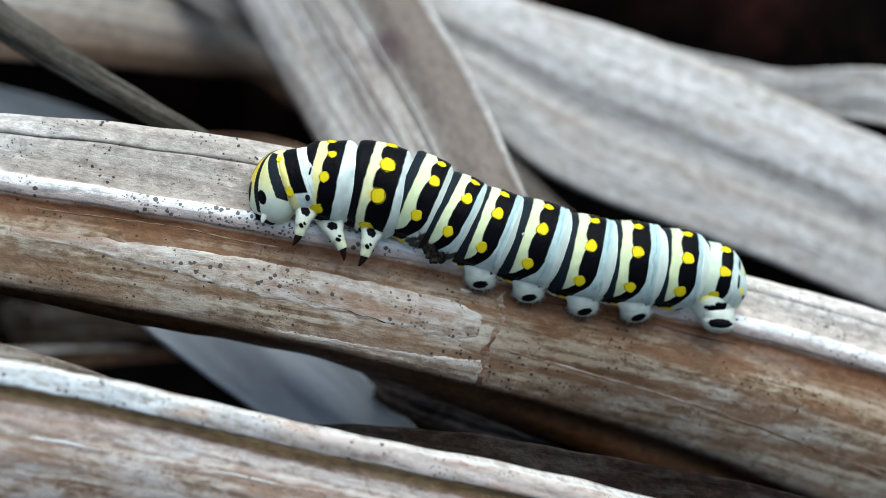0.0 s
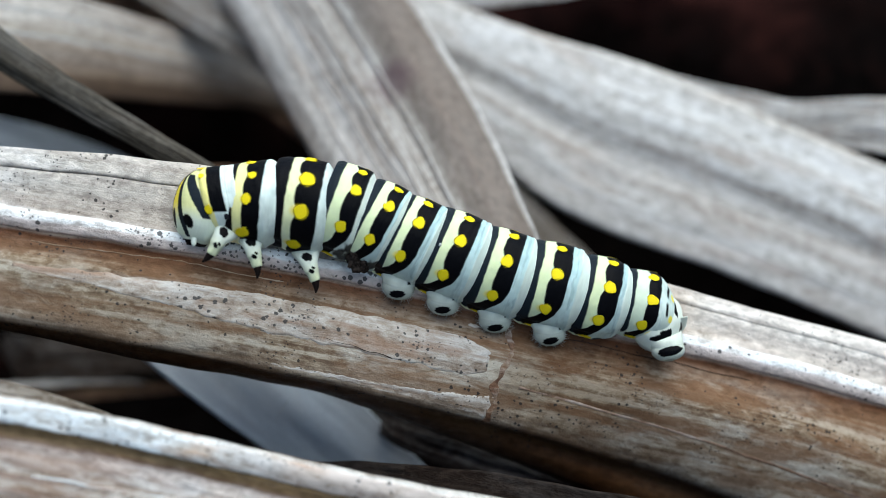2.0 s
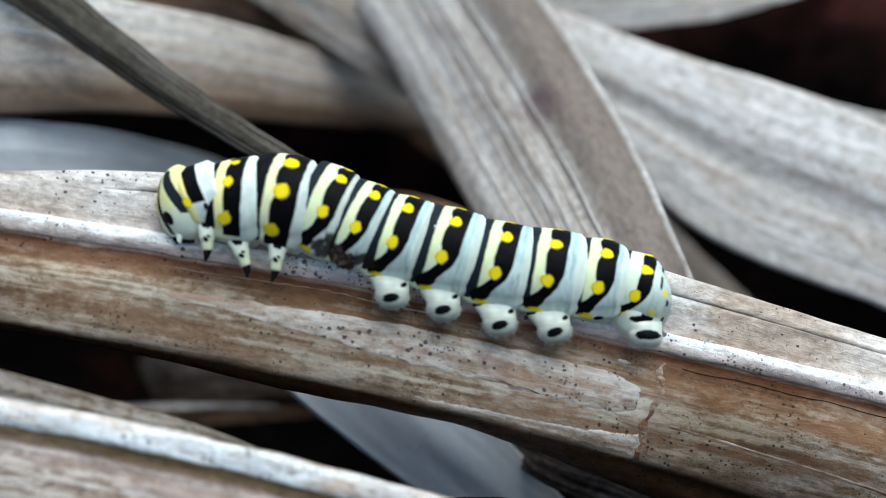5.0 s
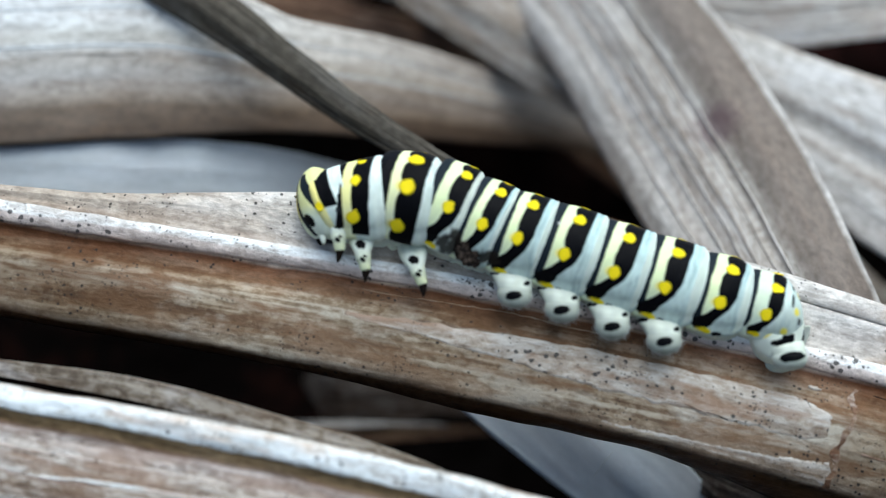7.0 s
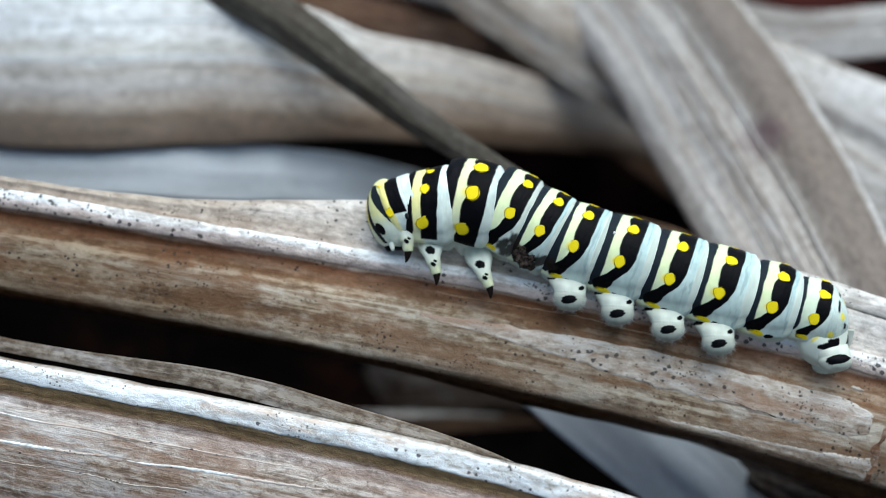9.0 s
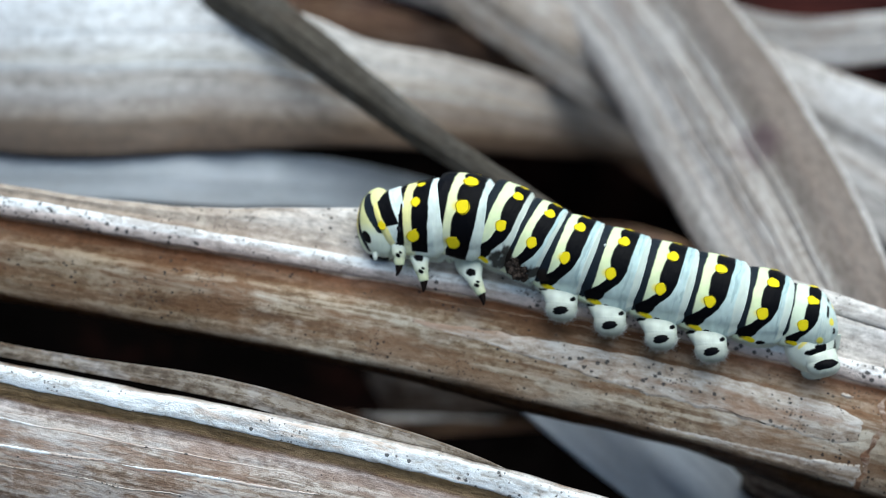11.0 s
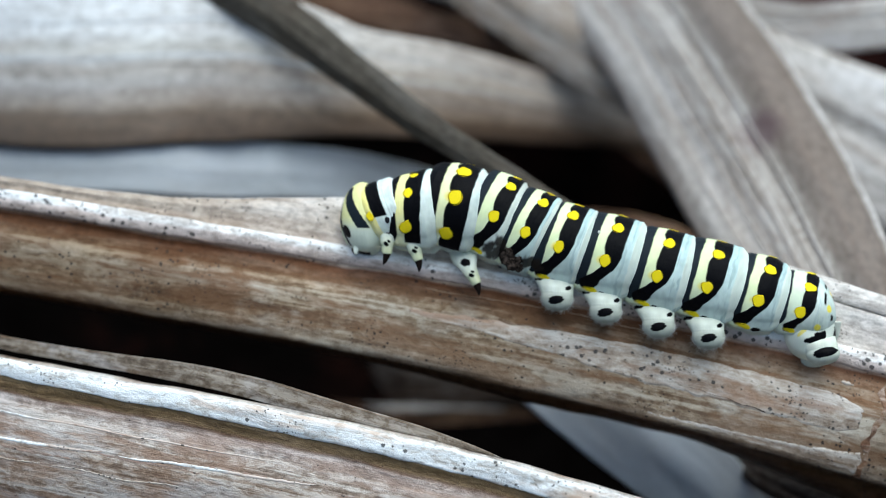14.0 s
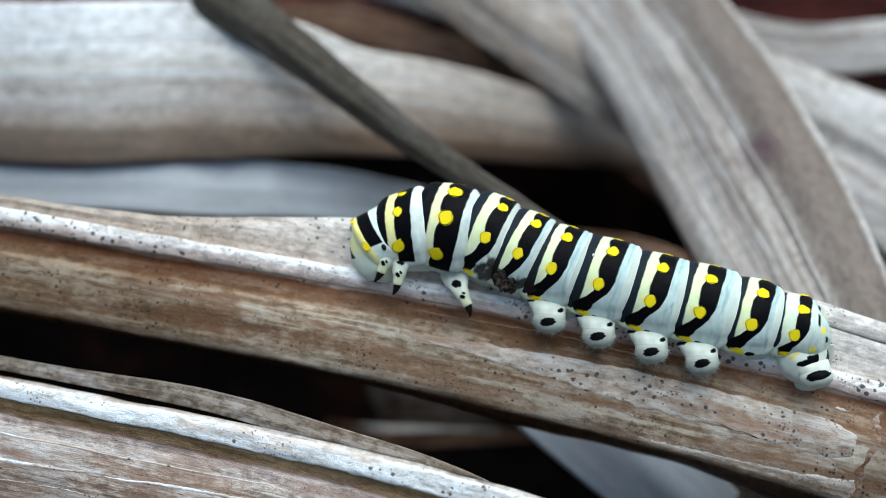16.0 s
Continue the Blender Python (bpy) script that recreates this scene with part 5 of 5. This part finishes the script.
        (9, -7.51, 2.15, 1.00, -11, 0, -25.9), (11.5, -7.49, 2.02, 0.99, -11, 0, -24.5), (12, -7.46, 2.07, 0.99, -11, 0, -24.7), (12.5, -7.50, 2.01, 0.99, -11, 0, -24.5),
        (13, -7.51, 1.95, 1.00, -11, 0, -22.5), (13.5, -7.53, 1.94, 1.00, -11, 0, -22.8), (14, -7.53, 1.93, 1.00, -11, 0, -23.6), (14.5, -7.51, 1.90, 1.00, -11, 0, -22.5),
        (15, -7.57, 1.74, 1.01, -11, 0, -21.4), (15.5, -7.49, 1.85, 1.01, -11, 0, -21.2), (16, -7.50, 1.99, 1.00, -11, 0, -23.0),
    ],
    "abdomen_3": [
        (0, -4.53, 0.82, 0.62, 11, 0, -21.7), (0.5, -4.17, 1.11, 0.59, 11, 0, -15.4), (1, -4.63, 1.09, 0.62, 11, 0, -25.0), (1.5, -4.42, 0.76, 0.61, 11, 0, -21.3),
        (2, -4.35, 1.28, 0.58, 11, 0, -25.7), (2.5, -4.59, 0.90, 0.62, 7, 0, -21.4), (3, -4.10, 1.37, 0.57, 2, 0, -18.1), (3.5, -4.48, 0.94, 0.60, -2, 0, -20.1),
        (3.7, -4.40, 0.65, 0.61, -3, 0, -17.3), (5.8, -4.43, 0.80, 0.60, -12, 0, -17.3), (6, -4.38, 0.68, 0.60, -12, 0, -17.2), (6.5, -4.02, 0.78, 0.59, -12, 0, -12.6),
        (7, -4.19, 1.13, 0.59, -12, 0, -18.4), (7.5, -4.33, 0.93, 0.61, -12, 0, -17.0), (8, -4.38, 0.91, 0.62, -12, 0, -17.6), (8.5, -4.53, 0.97, 0.63, -12, 0, -19.6),
        (9, -4.48, 1.03, 0.63, -12, 0, -18.7), (11.5, -4.50, 0.92, 0.62, -12, 0, -18.8), (12, -4.55, 0.97, 0.62, -12, 0, -19.0), (12.5, -4.48, 0.90, 0.62, -12, 0, -18.3),
        (13, -4.51, 0.95, 0.62, -12, 0, -17.6), (13.5, -4.54, 0.92, 0.63, -12, 0, -16.8), (14, -4.54, 0.89, 0.63, -12, 0, -17.2), (14.5, -4.48, 0.88, 0.62, -12, 0, -16.8),
        (15, -4.50, 0.87, 0.63, -12, 0, -14.8), (15.5, -4.43, 0.88, 0.62, -12, 0, -16.3), (16, -4.50, 0.94, 0.62, -12, 0, -18.0),
    ],
    "abdomen_4": [
        (0, -0.71, -0.26, 0.10, 12, 0, -18.8), (0.5, -0.58, 0.44, 0.08, 12, 0, -18.3), (1, -0.91, -0.20, 0.12, 12, 0, -21.9), (1.5, -0.62, -0.18, 0.10, 12, 0, -16.7),
        (2, -0.89, 0.02, 0.12, 12, 0, -23.3), (2.5, -0.64, -0.23, 0.09, 7, 0, -19.2), (3, -0.57, 0.42, 0.07, 3, 0, -21.6), (3.5, -0.70, -0.22, 0.09, -2, 0, -18.8),
        (3.7, -0.51, -0.18, 0.08, -3, 0, -13.8), (5.8, -0.64, -0.18, 0.08, -13, 0, -15.9), (6, -0.49, -0.25, 0.08, -13, 0, -14.6), (6.5, -0.37, 0.22, 0.08, -13, 0, -12.2),
        (7, -0.58, 0.10, 0.09, -13, 0, -17.9), (7.5, -0.61, 0.07, 0.10, -13, 0, -15.4), (8, -0.59, 0.04, 0.10, -13, 0, -16.0), (8.5, -0.69, -0.07, 0.11, -13, 0, -16.3),
        (9, -0.68, 0.01, 0.11, -13, 0, -16.7), (11.5, -0.67, -0.14, 0.10, -13, 0, -15.4), (12, -0.67, -0.09, 0.10, -13, 0, -15.9), (12.5, -0.68, -0.08, 0.11, -13, 0, -15.3),
        (13, -0.75, -0.03, 0.11, -13, 0, -15.2), (13.5, -0.66, 0.04, 0.10, -13, 0, -15.0), (14, -0.71, -0.02, 0.11, -13, 0, -14.7), (14.5, -0.67, -0.01, 0.10, -13, 0, -14.6),
        (15, -0.66, 0.06, 0.11, -13, 0, -13.3), (15.5, -0.65, 0.02, 0.10, -13, 0, -14.3), (16, -0.63, -0.07, 0.10, -13, 0, -15.5),
    ],
    "abdomen_5": [
        (0, 3.48, -1.42, -0.46, 13, 0, -13.2), (0.5, 3.30, -0.88, -0.46, 13, 0, -19.8), (1, 3.22, -1.57, -0.43, 13, 0, -15.5), (1.5, 3.36, -1.10, -0.44, 13, 0, -13.5),
        (2, 3.02, -1.39, -0.40, 13, 0, -18.7), (2.5, 3.47, -1.48, -0.46, 8, 0, -14.1), (3, 3.18, -1.15, -0.45, 3, 0, -21.8), (3.5, 3.39, -1.42, -0.45, -2, 0, -13.3),
        (3.7, 3.49, -1.00, -0.46, -3, 0, -11.1), (5.8, 3.53, -1.30, -0.47, -14, 0, -12.2), (6, 3.60, -1.22, -0.47, -14, 0, -10.8), (6.5, 3.52, -0.67, -0.48, -14, 0, -15.9),
        (7, 3.24, -1.09, -0.44, -14, 0, -17.5), (7.5, 3.31, -1.00, -0.44, -14, 0, -16.0), (8, 3.31, -1.13, -0.44, -14, 0, -15.8), (8.5, 3.42, -1.18, -0.45, -14, 0, -15.0),
        (9, 3.43, -1.16, -0.46, -14, 0, -16.0), (11.5, 3.45, -1.12, -0.46, -14, 0, -13.8), (12, 3.44, -1.16, -0.46, -14, 0, -14.2), (12.5, 3.47, -1.13, -0.46, -14, 0, -14.1),
        (13, 3.47, -1.08, -0.47, -14, 0, -14.0), (13.5, 3.45, -1.08, -0.47, -14, 0, -14.5), (14, 3.55, -1.07, -0.47, -14, 0, -13.5), (14.5, 3.51, -1.06, -0.47, -14, 0, -13.5),
        (15, 3.52, -0.89, -0.48, -14, 0, -13.7), (15.5, 3.50, -0.99, -0.47, -14, 0, -13.6), (16, 3.56, -1.16, -0.48, -14, 0, -13.7),
    ],
    "abdomen_6": [
        (0, 7.50, -1.92, -1.01, 13, 0, -7.0), (0.5, 7.04, -2.02, -0.97, 13, 0, -16.2), (1, 7.57, -2.31, -1.02, 13, 0, -7.6), (1.5, 7.48, -1.87, -1.01, 13, 0, -12.9),
        (2, 7.18, -2.44, -0.97, 13, 0, -14.1), (2.5, 7.54, -2.03, -1.01, 8, 0, -7.0), (3, 6.92, -2.32, -0.95, 3, 0, -16.1), (3.5, 7.51, -1.94, -1.00, -2, 0, -6.3),
        (3.7, 7.42, -1.52, -1.00, -3, 0, -10.5), (5.8, 7.53, -1.77, -1.00, -14, 0, -7.0), (6, 7.46, -1.60, -1.00, -14, 0, -8.4), (6.5, 7.09, -1.73, -0.99, -14, 0, -17.4),
        (7, 7.08, -2.13, -0.97, -14, 0, -15.7), (7.5, 7.39, -2.04, -1.01, -14, 0, -15.4), (8, 7.44, -2.05, -1.01, -14, 0, -14.1), (8.5, 7.48, -2.09, -1.01, -14, 0, -14.0),
        (9, 7.46, -2.16, -1.01, -14, 0, -14.6), (11.5, 7.50, -1.98, -1.02, -14, 0, -12.3), (12, 7.55, -2.03, -1.02, -14, 0, -12.8), (12.5, 7.52, -1.99, -1.02, -14, 0, -12.4),
        (13, 7.58, -1.94, -1.03, -14, 0, -12.3), (13.5, 7.58, -1.94, -1.03, -14, 0, -12.2), (14, 7.59, -1.86, -1.03, -14, 0, -13.0), (14.5, 7.57, -1.84, -1.03, -14, 0, -12.4),
        (15, 7.55, -1.80, -1.04, -14, 0, -13.1), (15.5, 7.54, -1.82, -1.03, -14, 0, -12.5), (16, 7.54, -1.92, -1.02, -14, 0, -12.0),
    ],
    "abdomen_7": [
        (0, 11.76, -2.40, -1.60, 13, 0, -6.8), (0.5, 11.07, -3.07, -1.53, 13, 0, -15.2), (1, 11.92, -2.72, -1.62, 13, 0, -5.7), (1.5, 11.39, -2.91, -1.57, 13, 0, -15.2),
        (2, 11.52, -3.47, -1.58, 13, 0, -13.8), (2.5, 11.92, -2.47, -1.62, 8, 0, -6.2), (3, 10.92, -3.30, -1.50, 3, 0, -14.5), (3.5, 11.67, -2.27, -1.57, -2, 0, -5.3),
        (3.7, 11.35, -2.36, -1.56, -3, 0, -12.9), (5.8, 11.46, -2.16, -1.55, -14, 0, -6.9), (6, 11.34, -2.24, -1.55, -14, 0, -10.5), (6.5, 10.86, -2.84, -1.52, -14, 0, -17.5),
        (7, 11.25, -3.23, -1.55, -14, 0, -15.8), (7.5, 11.57, -3.16, -1.60, -14, 0, -16.0), (8, 11.61, -3.10, -1.60, -14, 0, -15.2), (8.5, 11.76, -3.15, -1.62, -14, 0, -14.9),
        (9, 11.78, -3.23, -1.62, -14, 0, -14.8), (11.5, 11.78, -2.85, -1.61, -14, 0, -12.2), (12, 11.79, -2.97, -1.62, -14, 0, -13.3), (12.5, 11.79, -2.87, -1.61, -14, 0, -12.3),
        (13, 11.82, -2.81, -1.62, -14, 0, -12.4), (13.5, 11.82, -2.82, -1.62, -14, 0, -12.4), (14, 11.76, -2.87, -1.62, -14, 0, -14.5), (14.5, 11.67, -2.78, -1.61, -14, 0, -13.6),
        (15, 11.76, -2.73, -1.62, -14, 0, -13.2), (15.5, 11.64, -2.73, -1.61, -14, 0, -13.2), (16, 11.69, -2.81, -1.61, -14, 0, -12.9),
    ],
    "abdomen_8": [
        (0, 14.78, -3.08, -2.02, 12, 0, -12.6), (0.5, 14.36, -3.92, -1.97, 12, 0, -10.8), (1, 15.12, -2.99, -2.07, 12, 0, -11.9), (1.5, 14.31, -3.62, -1.96, 12, 0, -15.7),
        (2, 15.01, -4.10, -2.06, 12, 0, -11.7), (2.5, 14.83, -2.94, -2.03, 7, 0, -13.2), (3, 14.34, -3.98, -1.96, 3, 0, -9.5), (3.5, 14.58, -2.76, -2.00, -2, 0, -12.9),
        (3.7, 13.98, -3.14, -1.92, -3, 0, -18.7), (5.8, 14.47, -2.58, -1.98, -13, 0, -11.9), (6, 14.15, -2.89, -1.94, -13, 0, -17.2), (6.5, 14.19, -3.53, -1.94, -13, 0, -11.3),
        (7, 14.73, -3.91, -2.02, -13, 0, -12.4), (7.5, 15.09, -3.86, -2.07, -13, 0, -11.5), (8, 15.14, -3.76, -2.07, -13, 0, -10.3), (8.5, 15.18, -3.81, -2.08, -13, 0, -12.3),
        (9, 15.19, -3.93, -2.08, -13, 0, -12.2), (11.5, 15.06, -3.55, -2.06, -13, 0, -9.9), (12, 15.18, -3.66, -2.08, -13, 0, -10.0), (12.5, 15.08, -3.46, -2.07, -13, 0, -9.8),
        (13, 15.13, -3.46, -2.07, -13, 0, -9.5), (13.5, 15.07, -3.51, -2.07, -13, 0, -9.9), (14, 15.11, -3.58, -2.07, -13, 0, -10.1), (14.5, 15.06, -3.39, -2.06, -13, 0, -7.9),
        (15, 15.07, -3.47, -2.06, -13, 0, -9.6), (15.5, 14.96, -3.33, -2.05, -13, 0, -11.3), (16, 15.07, -3.38, -2.06, -13, 0, -7.2),
    ],
    "tail": [
        (0, 14.38, -4.96, -1.97, 7, 0, -45.1), (0.5, 15.10, -6.02, -2.07, 7, 0, -31.1), (1, 15.44, -4.29, -2.12, 7, 0, -38.0), (1.5, 14.53, -5.07, -1.99, 7, 0, -38.8),
        (2, 15.92, -6.00, -2.18, 7, 0, -29.8), (2.5, 14.21, -4.60, -1.95, 4, 0, -44.7), (3, 14.93, -6.07, -2.05, 2, 0, -29.4), (3.5, 14.25, -4.61, -1.95, -1, 0, -44.3),
        (3.7, 13.70, -4.99, -1.88, -2, 0, -48.8), (5.8, 14.35, -4.71, -1.97, -8, 0, -39.2), (6, 13.87, -4.94, -1.90, -8, 0, -42.1), (6.5, 14.44, -5.76, -1.98, -8, 0, -33.3),
        (7, 15.32, -6.22, -2.10, -8, 0, -31.9), (7.5, 15.63, -6.23, -2.14, -8, 0, -31.0), (8, 15.66, -6.14, -2.15, -8, 0, -30.2), (8.5, 15.71, -6.22, -2.15, -8, 0, -31.1),
        (9, 15.73, -6.34, -2.15, -8, 0, -30.1), (11.5, 15.44, -5.98, -2.12, -8, 0, -26.7), (12, 15.64, -6.13, -2.14, -8, 0, -27.5), (12.5, 15.53, -5.94, -2.13, -8, 0, -28.3),
        (13, 15.54, -5.94, -2.13, -8, 0, -26.6), (13.5, 15.58, -5.97, -2.13, -8, 0, -26.8), (14, 15.66, -6.04, -2.15, -8, 0, -27.1), (14.5, 15.55, -5.85, -2.13, -8, 0, -26.0),
        (15, 15.59, -5.95, -2.14, -8, 0, -27.4), (15.5, 15.50, -5.80, -2.12, -8, 0, -27.3), (16, 15.51, -5.87, -2.12, -8, 0, -25.9),
    ],
    "front_leg": [
        (0, -20.47, -0.37, 4.63, 0, 0, -18.6), (0.5, -20.56, -1.06, 4.64, 0, 0, -23.7), (1, -20.28, 0.72, 4.61, 0, 0, -26.0), (1.5, -20.70, 0.37, 4.68, 0, 0, -27.7),
        (2, -20.74, -0.53, 4.70, 0, 0, -34.2), (2.5, -19.03, -0.68, 4.45, 0, 0, 5.7), (3, -18.51, -1.79, 4.40, 0, 0, -9.0), (3.5, -19.72, -1.18, 4.59, 0, 0, -14.7),
        (3.7, -19.07, -1.02, 4.50, 0, 0, 6.6), (5.8, -19.01, -1.17, 4.57, 0, 0, -1.8), (7, -18.18, -1.02, 4.46, 0, 0, 3.0), (8, -18.20, -1.03, 4.44, 0, 0, 6.4),
        (8.5, -18.33, -0.90, 4.47, 0, 0, 2.8), (9, -18.44, -0.74, 4.49, 0, 0, 3.0), (11.5, -18.85, -1.21, 4.55, 0, 0, -2.2), (12, -19.56, -1.29, 4.66, 0, 0, -14.6),
        (12.5, -19.44, -0.86, 4.64, 0, 0, -16.9), (13, -19.34, -0.90, 4.62, 0, 0, -16.2), (13.5, -19.43, -1.46, 4.63, 0, 0, -14.8), (14, -19.27, -1.02, 4.62, 0, 0, -3.8),
        (14.5, -19.28, -1.14, 4.62, 0, 0, -7.3), (15, -19.05, -1.16, 4.59, 0, 0, 1.4), (15.5, -19.24, -1.07, 4.61, 0, 0, -9.3), (16, -19.31, -0.75, 4.63, 0, 0, -21.8),
    ],
    "middle_leg": [
        (0, -16.35, -1.52, 4.04, 0, 0, 20.9), (0.5, -18.22, -1.57, 4.31, 0, 0, -12.0), (1, -15.60, -0.38, 3.95, 0, 0, 35.9), (1.5, -18.53, -0.27, 4.37, 0, 0, -16.3),
        (2, -16.44, -1.74, 4.08, 0, 0, 11.5), (2.5, -17.20, -1.25, 4.19, 0, 0, 8.1), (3, -16.99, -2.27, 4.18, 0, 0, -6.3), (3.5, -15.56, -2.51, 3.98, 0, 0, 22.7),
        (3.7, -18.33, -1.58, 4.39, 0, 0, -11.4), (5.8, -14.63, -2.61, 3.92, 0, 0, 31.3), (7, -16.07, -2.49, 4.15, 0, 0, 8.9), (8, -15.69, -2.44, 4.07, 0, 0, 16.6),
        (8.5, -15.84, -2.36, 4.10, 0, 0, 13.3), (9, -15.88, -2.53, 4.11, 0, 0, 13.3), (11.5, -16.46, -2.32, 4.20, 0, 0, 10.7), (12, -16.33, -2.47, 4.18, 0, 0, 13.2),
        (12.5, -16.48, -2.29, 4.20, 0, 0, 10.0), (13, -16.44, -2.23, 4.19, 0, 0, 10.7), (13.5, -16.26, -2.41, 4.16, 0, 0, 12.5), (14, -16.31, -1.50, 4.18, 0, 0, 17.0),
        (14.5, -17.23, -2.35, 4.32, 0, 0, -2.1), (15, -16.82, -2.13, 4.26, 0, 0, 5.7), (15.5, -17.16, -2.02, 4.30, 0, 0, -1.1), (16, -17.74, -1.77, 4.39, 0, 0, -9.5),
    ],
    "hind_leg": [
        (0, -15.21, -2.07, 3.88, 0, 0, -18.9), (0.5, -13.24, -2.81, 3.61, 0, 0, 0.9), (1, -13.49, -1.61, 3.65, 0, 0, 0.1), (1.5, -14.03, -1.60, 3.73, 0, 0, -7.7),
        (2, -11.83, -2.87, 3.42, 0, 0, 15.9), (2.5, -13.27, -1.37, 3.63, 0, 0, 7.1), (3, -11.99, -3.23, 3.47, 0, 0, 10.8), (3.5, -14.48, -2.73, 3.83, 0, 0, -14.6),
        (3.7, -13.98, -2.40, 3.76, 0, 0, -7.0), (5.8, -13.98, -2.95, 3.82, 0, 0, -6.4), (7, -11.57, -3.48, 3.49, 0, 0, 17.8), (8, -11.23, -3.32, 3.42, 0, 0, 23.6),
        (8.5, -11.38, -3.43, 3.45, 0, 0, 20.9), (9, -11.40, -3.46, 3.46, 0, 0, 20.8), (11.5, -11.35, -3.20, 3.45, 0, 0, 25.4), (12, -11.32, -3.51, 3.45, 0, 0, 24.3),
        (12.5, -11.33, -3.31, 3.45, 0, 0, 25.1), (13, -11.36, -3.25, 3.44, 0, 0, 26.7), (13.5, -11.22, -3.29, 3.42, 0, 0, 27.4), (14, -11.31, -3.29, 3.44, 0, 0, 26.2),
        (14.5, -11.33, -3.21, 3.45, 0, 0, 27.3), (15, -11.48, -3.32, 3.47, 0, 0, 26.3), (15.5, -11.69, -3.09, 3.50, 0, 0, 24.2), (16, -11.34, -3.26, 3.45, 0, 0, 26.8),
    ],
}


def motions():
    walk(caterpillar, [(t, BASE @ pose(x * MM, y * MM, z * MM)) for t, x, y, z in ROOT_ROWS])
    for key, rows in BODY_ROWS.items():
        walk(BODY[key], [(t, pose(x * MM, y * MM, z * MM, a, b, c)) for t, x, y, z, a, b, c in rows])
        for at, m, foot in PROLEGS:
            if at == key:
                walk(foot, [(t, pose((x + 0.2) * MM, (y + 0.3 + 0.02 * a) * MM, z * MM, 0, 0, c) @ pose(0, 0, -0.035 * (a + 13) * MM if m.translation.z > 0 else 0) @ m @ pose(0, 0, 0, 1.35 * (a + 13) if m.translation.z > 0 else 0)) for t, x, y, z, a, b, c in rows])
        if key in FAR:
            walk(FAR[key], [(t, pose((x + 1.3) * MM, (y + 0.5) * MM, (z - 3.4) * MM, 0, 180, -0.5 * c)) for t, x, y, z, a, b, c in rows])


motions()
